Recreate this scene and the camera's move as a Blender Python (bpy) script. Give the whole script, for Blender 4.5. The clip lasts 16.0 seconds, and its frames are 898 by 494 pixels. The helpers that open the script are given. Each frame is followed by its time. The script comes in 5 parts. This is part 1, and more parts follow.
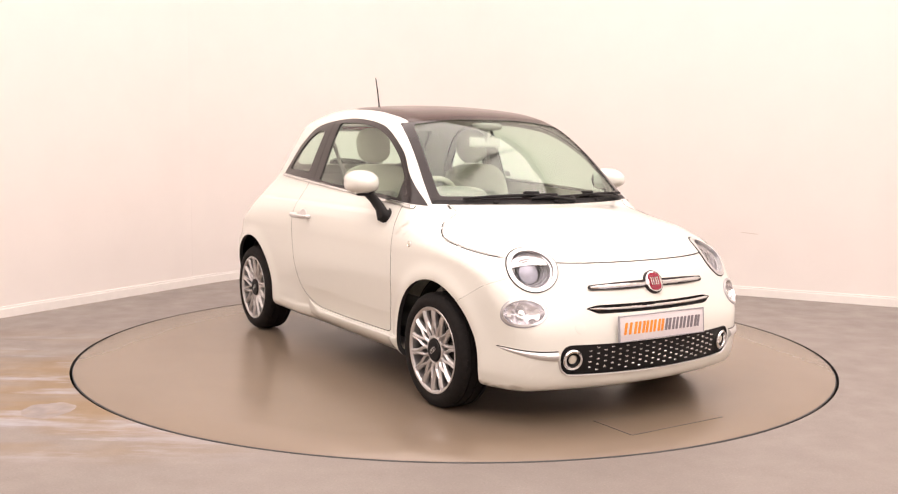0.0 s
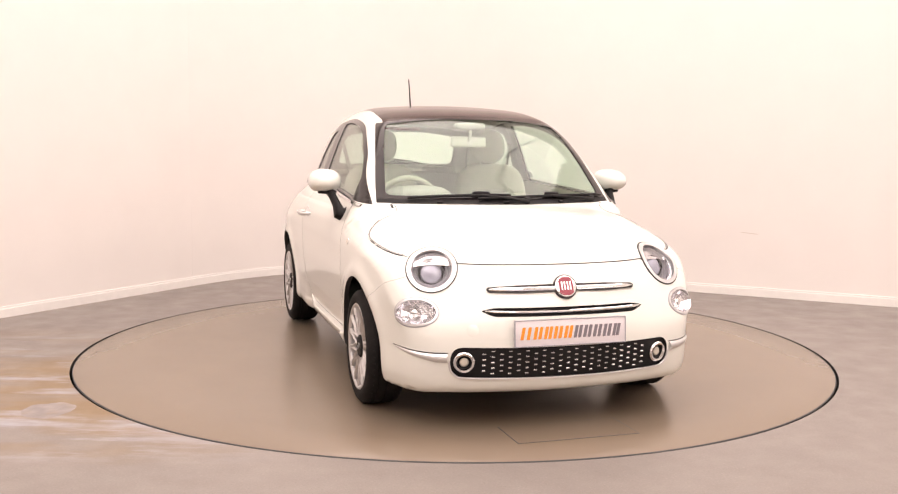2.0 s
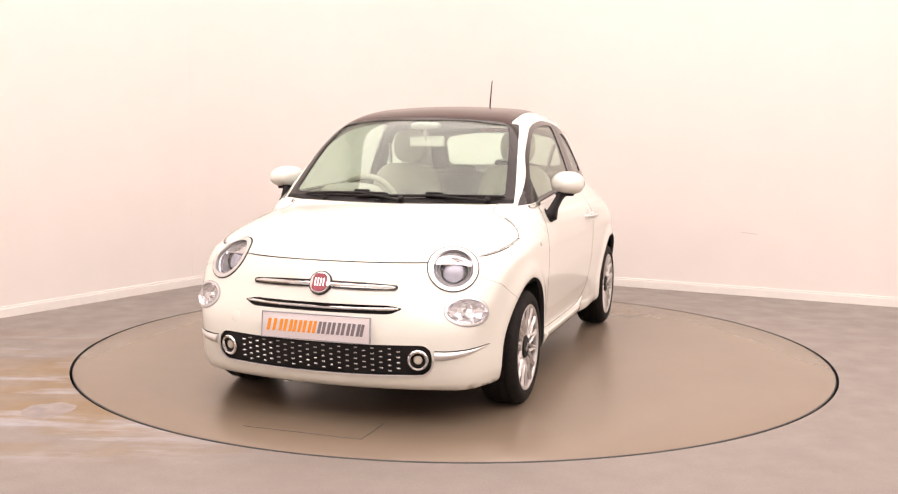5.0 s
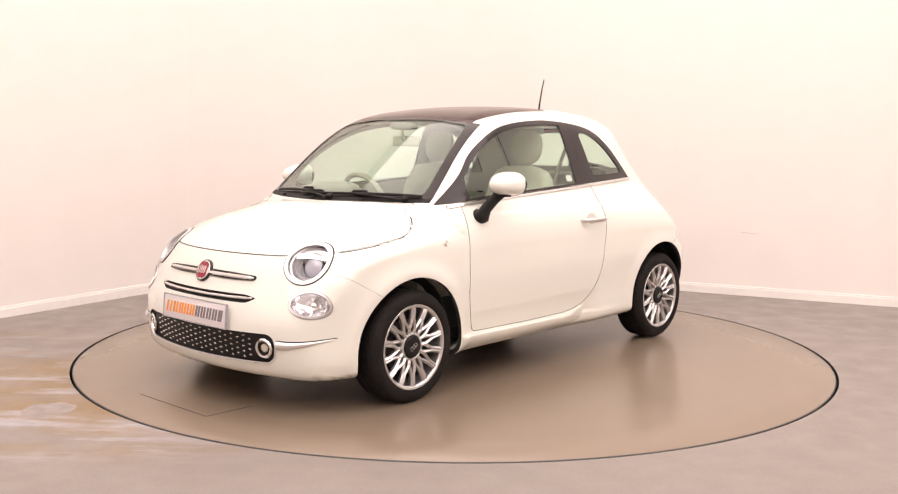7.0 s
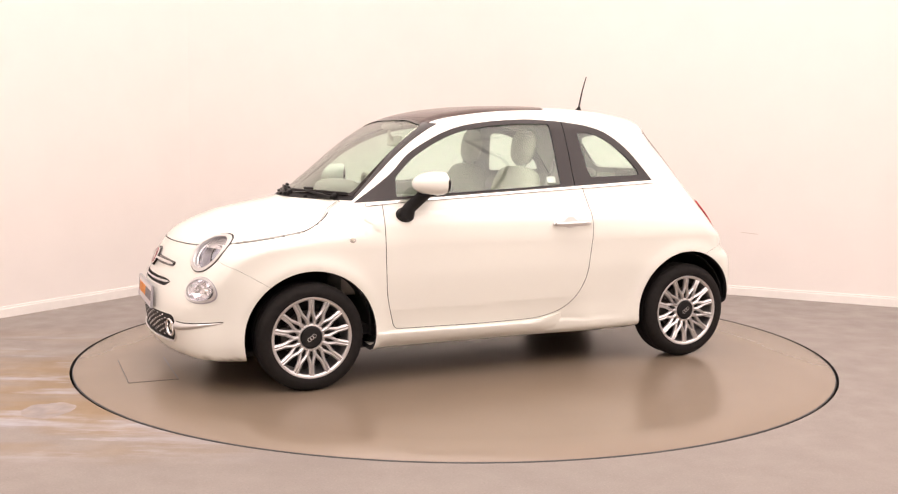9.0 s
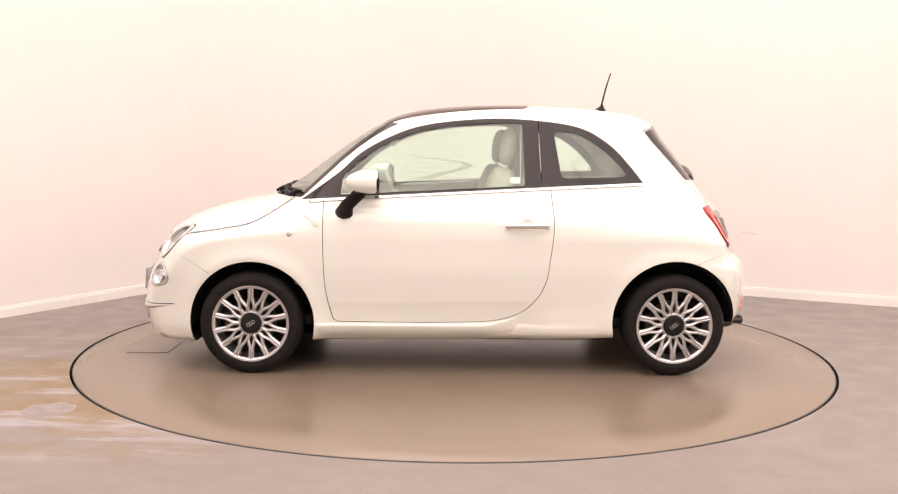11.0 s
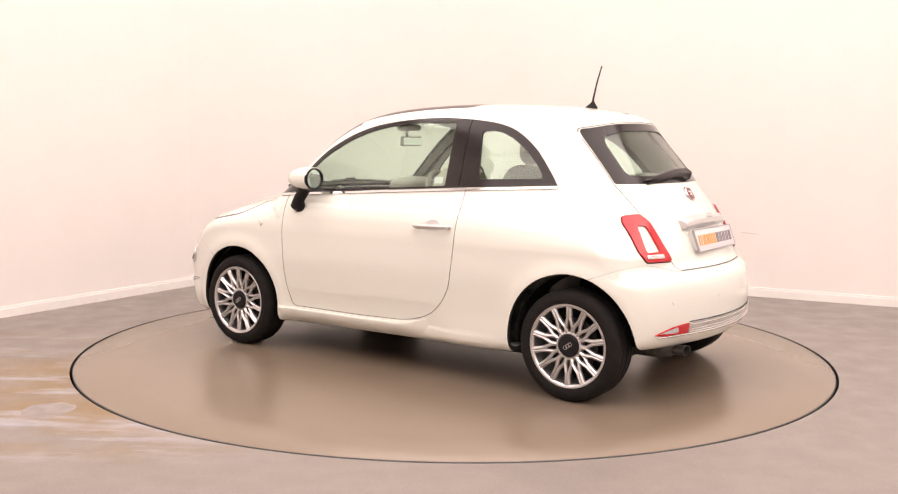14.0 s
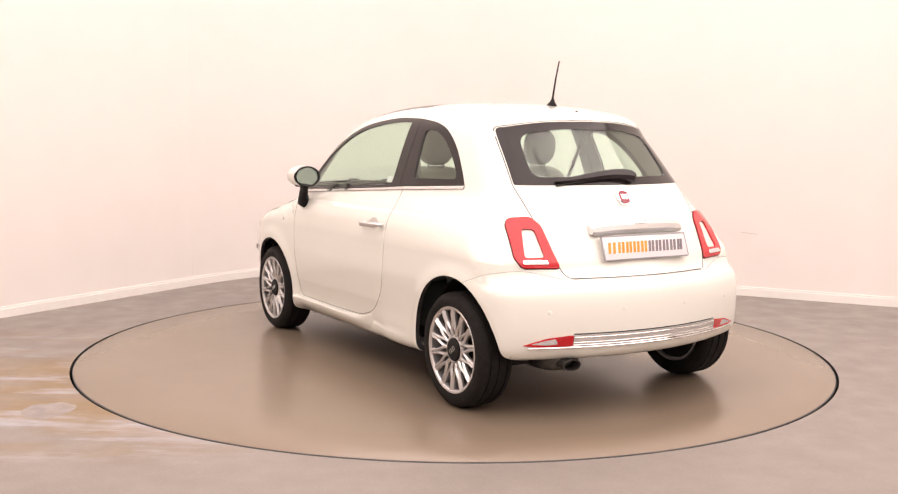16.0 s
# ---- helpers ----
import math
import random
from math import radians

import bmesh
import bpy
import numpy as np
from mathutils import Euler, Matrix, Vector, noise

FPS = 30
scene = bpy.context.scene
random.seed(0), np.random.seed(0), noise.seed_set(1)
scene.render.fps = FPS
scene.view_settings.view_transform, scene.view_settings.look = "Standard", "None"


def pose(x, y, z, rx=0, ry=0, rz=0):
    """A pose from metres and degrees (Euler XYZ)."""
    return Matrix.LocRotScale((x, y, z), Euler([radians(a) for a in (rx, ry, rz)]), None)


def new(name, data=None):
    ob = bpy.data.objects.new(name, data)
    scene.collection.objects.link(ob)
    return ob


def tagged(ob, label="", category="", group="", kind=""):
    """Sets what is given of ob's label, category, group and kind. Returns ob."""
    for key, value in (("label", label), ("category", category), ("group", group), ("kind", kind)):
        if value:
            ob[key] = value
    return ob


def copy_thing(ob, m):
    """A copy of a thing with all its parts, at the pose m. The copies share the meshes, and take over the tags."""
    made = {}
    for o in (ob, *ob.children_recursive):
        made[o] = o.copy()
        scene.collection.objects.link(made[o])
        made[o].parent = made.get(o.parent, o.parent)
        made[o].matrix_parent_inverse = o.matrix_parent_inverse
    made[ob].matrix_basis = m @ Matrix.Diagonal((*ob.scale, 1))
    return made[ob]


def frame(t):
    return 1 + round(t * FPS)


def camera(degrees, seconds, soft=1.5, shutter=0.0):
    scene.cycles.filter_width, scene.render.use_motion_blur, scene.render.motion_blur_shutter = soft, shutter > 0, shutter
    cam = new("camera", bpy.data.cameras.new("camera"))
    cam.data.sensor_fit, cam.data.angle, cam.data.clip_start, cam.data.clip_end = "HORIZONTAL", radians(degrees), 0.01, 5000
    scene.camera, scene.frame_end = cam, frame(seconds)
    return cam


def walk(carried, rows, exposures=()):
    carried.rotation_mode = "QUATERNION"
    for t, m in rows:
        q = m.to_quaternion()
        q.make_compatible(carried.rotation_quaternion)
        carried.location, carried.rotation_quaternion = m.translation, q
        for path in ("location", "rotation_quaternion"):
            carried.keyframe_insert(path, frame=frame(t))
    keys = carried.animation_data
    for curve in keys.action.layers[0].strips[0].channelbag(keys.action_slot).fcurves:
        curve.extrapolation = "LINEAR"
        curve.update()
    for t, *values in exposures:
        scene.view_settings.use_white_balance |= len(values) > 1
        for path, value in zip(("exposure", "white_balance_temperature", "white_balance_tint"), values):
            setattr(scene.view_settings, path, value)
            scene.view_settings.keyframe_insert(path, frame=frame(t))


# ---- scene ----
# A white hatchback on a motorised turntable in a photo studio.
from collections import defaultdict

# ---- camera ----
cam = camera(49.27, 16.0, soft=1.2)
EYE = Matrix.Translation((0.0, -5.982, 1.261)) @ pose(0, 0, 0, 90 - 6.099, 0, 0.344) @ pose(0, 0, 0, 0, 0, 0.597)
walk(cam, [(0.0, EYE), (16.0, EYE)], exposures=[(0.0, 0.0), (16.0, 0.0)])

# ---- world and lights ----
world = bpy.data.worlds.new("world")
world.use_nodes = True
world.node_tree.nodes["Background"].inputs[0].default_value = (1.0, 0.9, 0.82, 1)
world.node_tree.nodes["Background"].inputs[1].default_value = 0.05
scene.world = world

CEILING = 5.0
LAMP_POWER = 60.0
LAMP_COLOUR = (1.0, 0.824, 0.862)

# the room's corners on the floor, round the place
CORNER = Vector((-1.345, 4.085))
WALL_L = Vector((-0.489, -0.872))
WALL_R = Vector((0.898, -0.440))
LEN_L, LEN_R = 14.0, 12.0


def room(a, b):
    """A point on the plan: a metres along the one wall, b along the other, from their corner."""
    return CORNER + WALL_L * a + WALL_R * b


LAMPS = [(a, b) for a in (2.2, 6.0, 9.8) for b in (2.2, 6.0, 9.8)]


def ceiling_lamps():
    turn = math.atan2(WALL_R.y, WALL_R.x)
    for a, b in LAMPS:
        c = room(a, b)
        data = bpy.data.lights.new("panel_light", "AREA")
        data.shape, data.size, data.size_y = "RECTANGLE", 3.74, 3.74
        data.energy, data.color = LAMP_POWER, LAMP_COLOUR
        ob = new("panel_light", data)
        ob.matrix_basis = pose(c.x, c.y, CEILING - 0.035, 0, 0, math.degrees(turn))


ceiling_lamps()


# ---- materials ----
def material(name, colour, rough=0.5, metal=0.0, coat=0.0, spec=0.5, grain=0.0, grain_scale=60.0, bump=0.0, bump_scale=200.0,
             rough_var=0.0, transmission=0.0, ior=1.45, emission=None, strength=0.0, stain=None, stain_scale=2.0, stain_amount=0.3):
    m = bpy.data.materials.new(name)
    m.use_nodes = True
    nt = m.node_tree
    p = nt.nodes["Principled BSDF"]
    p.inputs["Base Color"].default_value = (*colour, 1)
    p.inputs["Roughness"].default_value = rough
    p.inputs["Metallic"].default_value = metal
    p.inputs["Coat Weight"].default_value = coat
    p.inputs["Coat Roughness"].default_value = 0.03
    p.inputs["Specular IOR Level"].default_value = spec
    p.inputs["Transmission Weight"].default_value = transmission
    p.inputs["IOR"].default_value = ior
    if emission:
        p.inputs["Emission Color"].default_value = (*emission, 1)
        p.inputs["Emission Strength"].default_value = strength
    tc = nt.nodes.new("ShaderNodeTexCoord")

    def noise_node(scale, detail=4.0):
        n = nt.nodes.new("ShaderNodeTexNoise")
        n.inputs["Scale"].default_value, n.inputs["Detail"].default_value = scale, detail
        nt.links.new(tc.outputs["Object"], n.inputs["Vector"])
        return n

    def mixed(a, b, fac_socket, lo, hi):
        r = nt.nodes.new("ShaderNodeMapRange")
        r.inputs["From Min"].default_value, r.inputs["From Max"].default_value = lo, hi
        nt.links.new(fac_socket, r.inputs["Value"])
        x = nt.nodes.new("ShaderNodeMix")
        x.data_type = "RGBA"
        nt.links.new(r.outputs[0], x.inputs["Factor"])
        for socket, v in ((x.inputs["A"], a), (x.inputs["B"], b)):
            if isinstance(v, tuple):
                socket.default_value = (*v, 1)
            else:
                nt.links.new(v, socket)
        return x.outputs["Result"]

    out = None
    if grain:
        n = noise_node(grain_scale)
        a = tuple(c * (1 - grain) for c in colour)
        b = tuple(min(1, c * (1 + grain)) for c in colour)
        out = mixed(a, b, n.outputs[0], 0.3, 0.7)
    if stain:
        n = noise_node(stain_scale, 6.0)
        out = mixed(out or colour, stain, n.outputs[0], 0.5, 0.5 + 0.3 / max(stain_amount, 0.05))
    if out:
        nt.links.new(out, p.inputs["Base Color"])
    if rough_var:
        n = noise_node(3.0, 5.0)
        r = nt.nodes.new("ShaderNodeMapRange")
        r.inputs["To Min"].default_value, r.inputs["To Max"].default_value = rough - rough_var, rough + rough_var
        nt.links.new(n.outputs[0], r.inputs["Value"])
        nt.links.new(r.outputs[0], p.inputs["Roughness"])
    if bump:
        n = noise_node(bump_scale, 3.0)
        b = nt.nodes.new("ShaderNodeBump")
        b.inputs["Strength"].default_value, b.inputs["Distance"].default_value = bump, 0.002
        nt.links.new(n.outputs[0], b.inputs["Height"])
        nt.links.new(b.outputs[0], p.inputs["Normal"])
    return m


def pane_material(name, tint, ior):
    """Thin clear glass: each of a pane's two faces lets the light straight through, tints it a little and mirrors the rest."""
    m = bpy.data.materials.new(name)
    m.use_nodes = True
    nt = m.node_tree
    nt.nodes.remove(nt.nodes["Principled BSDF"])
    clear, gloss, side, power, rise, mixer = (nt.nodes.new("ShaderNode" + k) for k in ("BsdfTransparent", "BsdfGlossy", "LayerWeight", "Math", "Math", "MixShader"))
    clear.inputs[0].default_value = (*tint, 1)
    gloss.inputs["Roughness"].default_value = 0.01
    side.inputs[0].default_value = 0.5
    power.operation, power.inputs[1].default_value = "POWER", 5.0
    rise.operation, rise.inputs[1].default_value, rise.inputs[2].default_value = "MULTIPLY_ADD", 0.85, ((ior - 1) / (ior + 1)) ** 2
    nt.links.new(side.outputs["Facing"], power.inputs[0])
    nt.links.new(power.outputs[0], rise.inputs[0])
    nt.links.new(rise.outputs[0], mixer.inputs[0])
    nt.links.new(clear.outputs[0], mixer.inputs[1])
    nt.links.new(gloss.outputs[0], mixer.inputs[2])
    nt.links.new(mixer.outputs[0], nt.nodes["Material Output"].inputs[0])
    return m


PAINT = material("white_paint", (0.775, 0.78, 0.725), 0.3, coat=1.0, grain=0.012, grain_scale=900, rough_var=0.03)
# near-black for joints and seals, and for shade painted inside panel gaps
SEAM = material("seam_and_gap_shade", (0.03, 0.03, 0.03), 0.6)
CHROME = material("chrome", (0.78, 0.78, 0.78), 0.1, 1.0, rough_var=0.04)
SATIN = material("satin_chrome", (0.72, 0.72, 0.72), 0.3, 0.85, rough_var=0.06)
GLOSS_BLACK = material("gloss_black", (0.02, 0.0155, 0.016), 0.14, coat=0.1, spec=0.35, rough_var=0.04)
PLASTIC = material("black_plastic", (0.008, 0.0075, 0.008), 0.55, spec=0.3, grain=0.15, bump=0.25, bump_scale=500)
UNDER = material("underbody_black", (0.012, 0.011, 0.01), 0.8, grain=0.3, grain_scale=20)
RUBBER = material("tyre_rubber", (0.011, 0.0095, 0.009), 0.75, spec=0.25, grain=0.25, grain_scale=40, bump=0.15, bump_scale=300)
ALLOY = material("silver_alloy", (0.60, 0.59, 0.59), 0.30, 0.8, grain=0.03, grain_scale=300, rough_var=0.08)
DARK_METAL = material("dark_metal", (0.07, 0.065, 0.06), 0.45, 0.8, grain=0.3, grain_scale=30)
GLASS = pane_material("tinted_glass", (0.918, 0.988, 0.944), 1.66)
CLEAR = pane_material("clear_lens", (0.97, 0.97, 0.97), 1.4)
ROOF_GLASS = material("dark_roof_glass", (0.045, 0.022, 0.018), 0.16, spec=0.22, rough_var=0.05)
RED_LENS = material("red_lens", (0.5, 0.006, 0.014), 0.15, coat=0.5, grain=0.1, grain_scale=120)
RED_BADGE = material("red_enamel", (0.25, 0.008, 0.03), 0.25, coat=0.5)
REFLECTOR = material("lamp_reflector", (0.84, 0.83, 0.87), 0.14, 0.9, grain=0.08, grain_scale=40)
LENS_GREY = material("projector_glass", (0.42, 0.43, 0.52), 0.12, 0.3, coat=0.5)
LAMP_GREY = material("lamp_grey", (0.40, 0.395, 0.43), 0.3, 0.4, grain=0.12, grain_scale=60)
IVORY = material("ivory_fabric", (0.50, 0.475, 0.40), 0.75, grain=0.06, grain_scale=300, bump=0.3, bump_scale=700)
GREY_CLOTH = material("grey_fabric", (0.32, 0.30, 0.28), 0.85, grain=0.15, grain_scale=250, bump=0.3, bump_scale=600)
LINING = material("interior_lining", (0.72, 0.70, 0.63), 0.8, grain=0.06, grain_scale=150)
PILLAR = material("grey_pillar_trim", (0.42, 0.40, 0.38), 0.6, grain=0.05, grain_scale=200)
DASH = material("dashboard_plastic", (0.34, 0.32, 0.29), 0.6, grain=0.1, grain_scale=200)
DASH_WHITE = material("dashboard_ivory", (0.6, 0.56, 0.48), 0.35, coat=0.3)
PLATE = material("plate_white", (0.74, 0.7, 0.72), 0.35, grain=0.02, grain_scale=100)
ORANGE = material("plate_orange", (0.85, 0.3, 0.03), 0.4)
GREY_INK = material("plate_grey", (0.2, 0.18, 0.2), 0.4)
MIRROR = material("mirror_glass", (0.85, 0.9, 0.88), 0.02, 1.0)
WALL = material("white_wall", (0.8, 0.764, 0.733), 0.5, grain=0.012, grain_scale=3, bump=0.06, bump_scale=120, rough_var=0.08)
PATCH = material("worn_patch", (0.25, 0.222, 0.212), 0.42, grain=0.18, grain_scale=14, stain=(0.26, 0.2, 0.15), stain_scale=9, stain_amount=1.0)
SCUFF = material("scuff", (0.62, 0.56, 0.5), 0.6)
SKIRT = material("white_gloss_wood", (0.82, 0.8, 0.77), 0.35, grain=0.02, grain_scale=20)
CEIL = material("white_ceiling", (0.75, 0.72, 0.68), 0.8, grain=0.03, grain_scale=4)
DIFFUSER = material("lamp_diffuser", (0.9, 0.88, 0.85), 0.6, emission=(1.0, 0.88, 0.76), strength=1.5)
LAMP_FRAME = material("lamp_frame_white", (0.8, 0.79, 0.77), 0.4, grain=0.02)


# ---- mesh helpers ----
def mesh_of(bm, name, *mats, smooth=True, sharp=35):
    me = bpy.data.meshes.new(name)
    bmesh.ops.recalc_face_normals(bm, faces=bm.faces)
    bm.to_mesh(me)
    bm.free()
    for m in mats:
        me.materials.append(m)
    me.shade_smooth() if smooth else me.shade_flat()
    if smooth:
        me.set_sharp_from_angle(angle=radians(sharp))
    return me


def part(name, bm, mat, parent, label=""):
    me = bm if isinstance(bm, bpy.types.Mesh) else mesh_of(bm, name, mat)
    ob = new(name, me)
    ob.parent = parent
    return tagged(ob, label)


def box(bm, x0, x1, y0, y1, z0, z1, bevel=0.0, seg=2, m=None):
    r = bmesh.ops.create_cube(bm, size=1)
    vs = r["verts"]
    for v in vs:
        v.co = Vector(((x0 + x1) / 2 + v.co.x * (x1 - x0), (y0 + y1) / 2 + v.co.y * (y1 - y0), (z0 + z1) / 2 + v.co.z * (z1 - z0)))
    if bevel:
        es = list({e for v in vs for e in v.link_edges})
        r = bmesh.ops.bevel(bm, geom=es, offset=bevel, segments=seg, affect="EDGES", profile=0.5)
        vs = list({v for f in r["faces"] for v in f.verts} | {v for v in vs if v.is_valid})
    if m:
        bmesh.ops.transform(bm, matrix=m, verts=vs)
    return bm


def grid_faces(bm, rows, close_u=False, close_v=False):
    n, k = len(rows), len(rows[0])
    for i in range(n if close_u else n - 1):
        for j in range(k if close_v else k - 1):
            a, b = rows[i], rows[(i + 1) % n]
            q = [a[j], b[j], b[(j + 1) % k], a[(j + 1) % k]]
            q = [v for i2, v in enumerate(q) if v not in q[:i2]]
            if len(q) > 2:
                try:
                    bm.faces.new(q)
                except ValueError:
                    pass


def lathe(bm, profile, n=48, m=None, closed=False):
    """Turn a profile of (radius, height) round the local z axis."""
    m = m or Matrix()
    rows = []
    for r, z in profile:
        if r < 1e-6:
            v = bm.verts.new(m @ Vector((0, 0, z)))
            rows.append([v] * n)
        else:
            rows.append([bm.verts.new(m @ Vector((r * math.cos(2 * math.pi * i / n), r * math.sin(2 * math.pi * i / n), z))) for i in range(n)])
    grid_faces(bm, rows, closed, True)
    return bm


def tube(bm, path, radius, n=10, cap=True):
    """A round rod along a path; the radius is one number or one for each point."""
    path = [Vector(p) for p in path]
    rs = radius if isinstance(radius, (list, tuple)) else [radius] * len(path)
    rows, up = [], Vector((0.13, 0.31, 0.94))
    for i, p in enumerate(path):
        d = (path[min(i + 1, len(path) - 1)] - path[max(i - 1, 0)]).normalized()
        a = d.cross(up).normalized()
        b = d.cross(a).normalized()
        rows.append([bm.verts.new(p + (a * math.cos(2 * math.pi * k / n) + b * math.sin(2 * math.pi * k / n)) * rs[i]) for k in range(n)])
    grid_faces(bm, rows, False, True)
    if cap:
        bm.faces.new(rows[0])
        bm.faces.new(rows[-1])
    return bm


def blob(bm, c, s, e1=0.6, e2=0.6, n=32, k=20, m=None):
    """A cushion-like superellipsoid round c with half sizes s."""
    def pw(v, e):
        return math.copysign(abs(v) ** e, v)
    m = m or Matrix()
    rows = []
    for i in range(k + 1):
        a = -math.pi / 2 + math.pi * i / k
        ring = []
        for j in range(n):
            b = 2 * math.pi * j / n
            p = Vector((s[0] * pw(math.cos(a), e1) * pw(math.cos(b), e2), s[1] * pw(math.cos(a), e1) * pw(math.sin(b), e2), s[2] * pw(math.sin(a), e1)))
            ring.append(p)
        if i in (0, k):
            v = bm.verts.new(m @ (Vector(c) + Vector((0, 0, s[2] * (1 if i else -1)))))
            rows.append([v] * n)
        else:
            rows.append([bm.verts.new(m @ (Vector(c) + p)) for p in ring])
    grid_faces(bm, rows, False, True)
    return bm


def bm_new():
    return bmesh.new()


# ---- the car's outer form: x ahead, y to its left, z up, wheels' middle at x = 0 ----
def smooth_table(xs, ys, lo, hi, n=1200, sigma=6.0):
    """A smooth curve through the points, as a dense table."""
    xs, ys = np.array(xs, float), np.array(ys, float)
    order = np.argsort(xs)
    xs, ys = xs[order], ys[order]
    d = np.diff(ys) / np.diff(xs)
    m = np.concatenate([[d[0]], np.where(d[1:] * d[:-1] > 0, 2 * d[1:] * d[:-1] / (d[1:] + d[:-1] + 1e-12), 0), [d[-1]]])
    g = np.linspace(lo, hi, n)
    i = np.clip(np.searchsorted(xs, g) - 1, 0, len(xs) - 2)
    h = xs[i + 1] - xs[i]
    t = np.clip((g - xs[i]) / h, 0, 1)
    v = (2 * t**3 - 3 * t**2 + 1) * ys[i] + (t**3 - 2 * t**2 + t) * h * m[i] + (-2 * t**3 + 3 * t**2) * ys[i + 1] + (t**3 - t**2) * h * m[i + 1]
    return g, blurred(v, sigma)


def blurred(v, sigma, wrap=False):
    k = np.arange(-int(4 * sigma), int(4 * sigma) + 1)
    w = np.exp(-0.5 * (k / sigma) ** 2)
    w /= w.sum()
    p = np.pad(v, len(k) // 2, mode="wrap" if wrap else "edge")
    return np.convolve(p, w, "valid")


# the outline along the middle, from under the nose over bonnet, screen and roof to the tail
PROFILE = [(1.40, 0.165), (1.62, 0.158), (1.76, 0.162), (1.825, 0.19), (1.852, 0.27), (1.861, 0.36), (1.851, 0.46), (1.825, 0.55), (1.786, 0.64),
           (1.752, 0.70), (1.714, 0.75), (1.655, 0.795), (1.565, 0.838), (1.45, 0.878), (1.30, 0.912), (1.18, 0.936), (1.10, 0.957), (1.00, 1.02),
           (0.90, 1.093), (0.80, 1.167), (0.70, 1.24), (0.60, 1.307), (0.50, 1.366), (0.40, 1.411), (0.28, 1.444), (0.15, 1.464), (0.0, 1.477),
           (-0.2, 1.485), (-0.4, 1.486), (-0.6, 1.48), (-0.8, 1.466), (-0.95, 1.447), (-1.05, 1.428), (-1.125, 1.40), (-1.165, 1.35),
           (-1.25, 1.245), (-1.34, 1.128), (-1.41, 1.03), (-1.45, 0.968), (-1.505, 0.875), (-1.555, 0.775), (-1.592, 0.69), (-1.63, 0.645),
           (-1.672, 0.61), (-1.69, 0.55), (-1.695, 0.45), (-1.69, 0.365), (-1.672, 0.310), (-1.62, 0.275), (-1.48, 0.262), (-1.30, 0.238), (-0.8, 0.195), (0.0, 0.185), (0.8, 0.178)]
SPAN, MID = 2.4, 0.62


def profile_table():
    pts = np.array(PROFILE)
    n = len(pts)
    fine = []
    for i in range(n):
        p0, p1, p2, p3 = pts[i - 1], pts[i], pts[(i + 1) % n], pts[(i + 2) % n]
        for t in np.linspace(0, 1, 24, endpoint=False):
            # centripetal enough for these evenly stepped points
            fine.append(0.5 * (2 * p1 + (p2 - p0) * t + (2 * p0 - 5 * p1 + 4 * p2 - p3) * t**2 + (3 * p1 - p0 - 3 * p2 + p3) * t**3))
    fine = np.array(fine)
    u, v = fine[:, 0] / SPAN, fine[:, 1] - MID
    a, r = np.arctan2(v, u) % (2 * np.pi), np.hypot(u, v)
    o = np.argsort(a)
    g = np.linspace(0, 2 * np.pi, 4096, endpoint=False)
    return blurred(np.interp(g, a[o], r[o], period=2 * np.pi), 7.0, wrap=True)


RHO = profile_table()
ZW = smooth_table([0.0, 0.12, 0.2, 0.25, 0.3, 0.36, 0.45, 0.6, 0.72, 0.82, 0.9, 0.95, 0.99, 1.03, 1.1, 1.2, 1.3, 1.38, 1.46, 1.6],
                  [0.72, 0.745, 0.772, 0.784, 0.787, 0.788, 0.795, 0.806, 0.806, 0.792, 0.762, 0.735, 0.712, 0.695, 0.668, 0.632, 0.592, 0.556, 0.51, 0.42], 0.0, 1.6, sigma=4.0)
X_LOW = smooth_table([-1.9, -1.75, -1.65, -1.55, -1.45, -1.3, -1.15, -0.5, 0.5, 1.15, 1.35, 1.5, 1.6, 1.7, 1.8, 1.95],
                     [-0.38, -0.18, -0.095, -0.05, -0.025, -0.008, 0.0, 0.003, 0.0, -0.003, -0.015, -0.04, -0.07, -0.115, -0.19, -0.36], -1.95, 1.95, sigma=10)
X_HIGH = smooth_table([-1.9, -1.5, -1.3, -1.1, -0.98, -0.5, 0.0, 0.9, 1.2, 1.5, 1.7, 1.95], [-0.35, -0.155, -0.105, -0.072, -0.055, -0.012, 0.0, 0.0, -0.035, -0.11, -0.2, -0.35], -1.95, 1.95, sigma=12)


def step(lo, hi, x):
    t = np.clip((x - lo) / (hi - lo), 0, 1)
    return t * t * (3 - 2 * t)


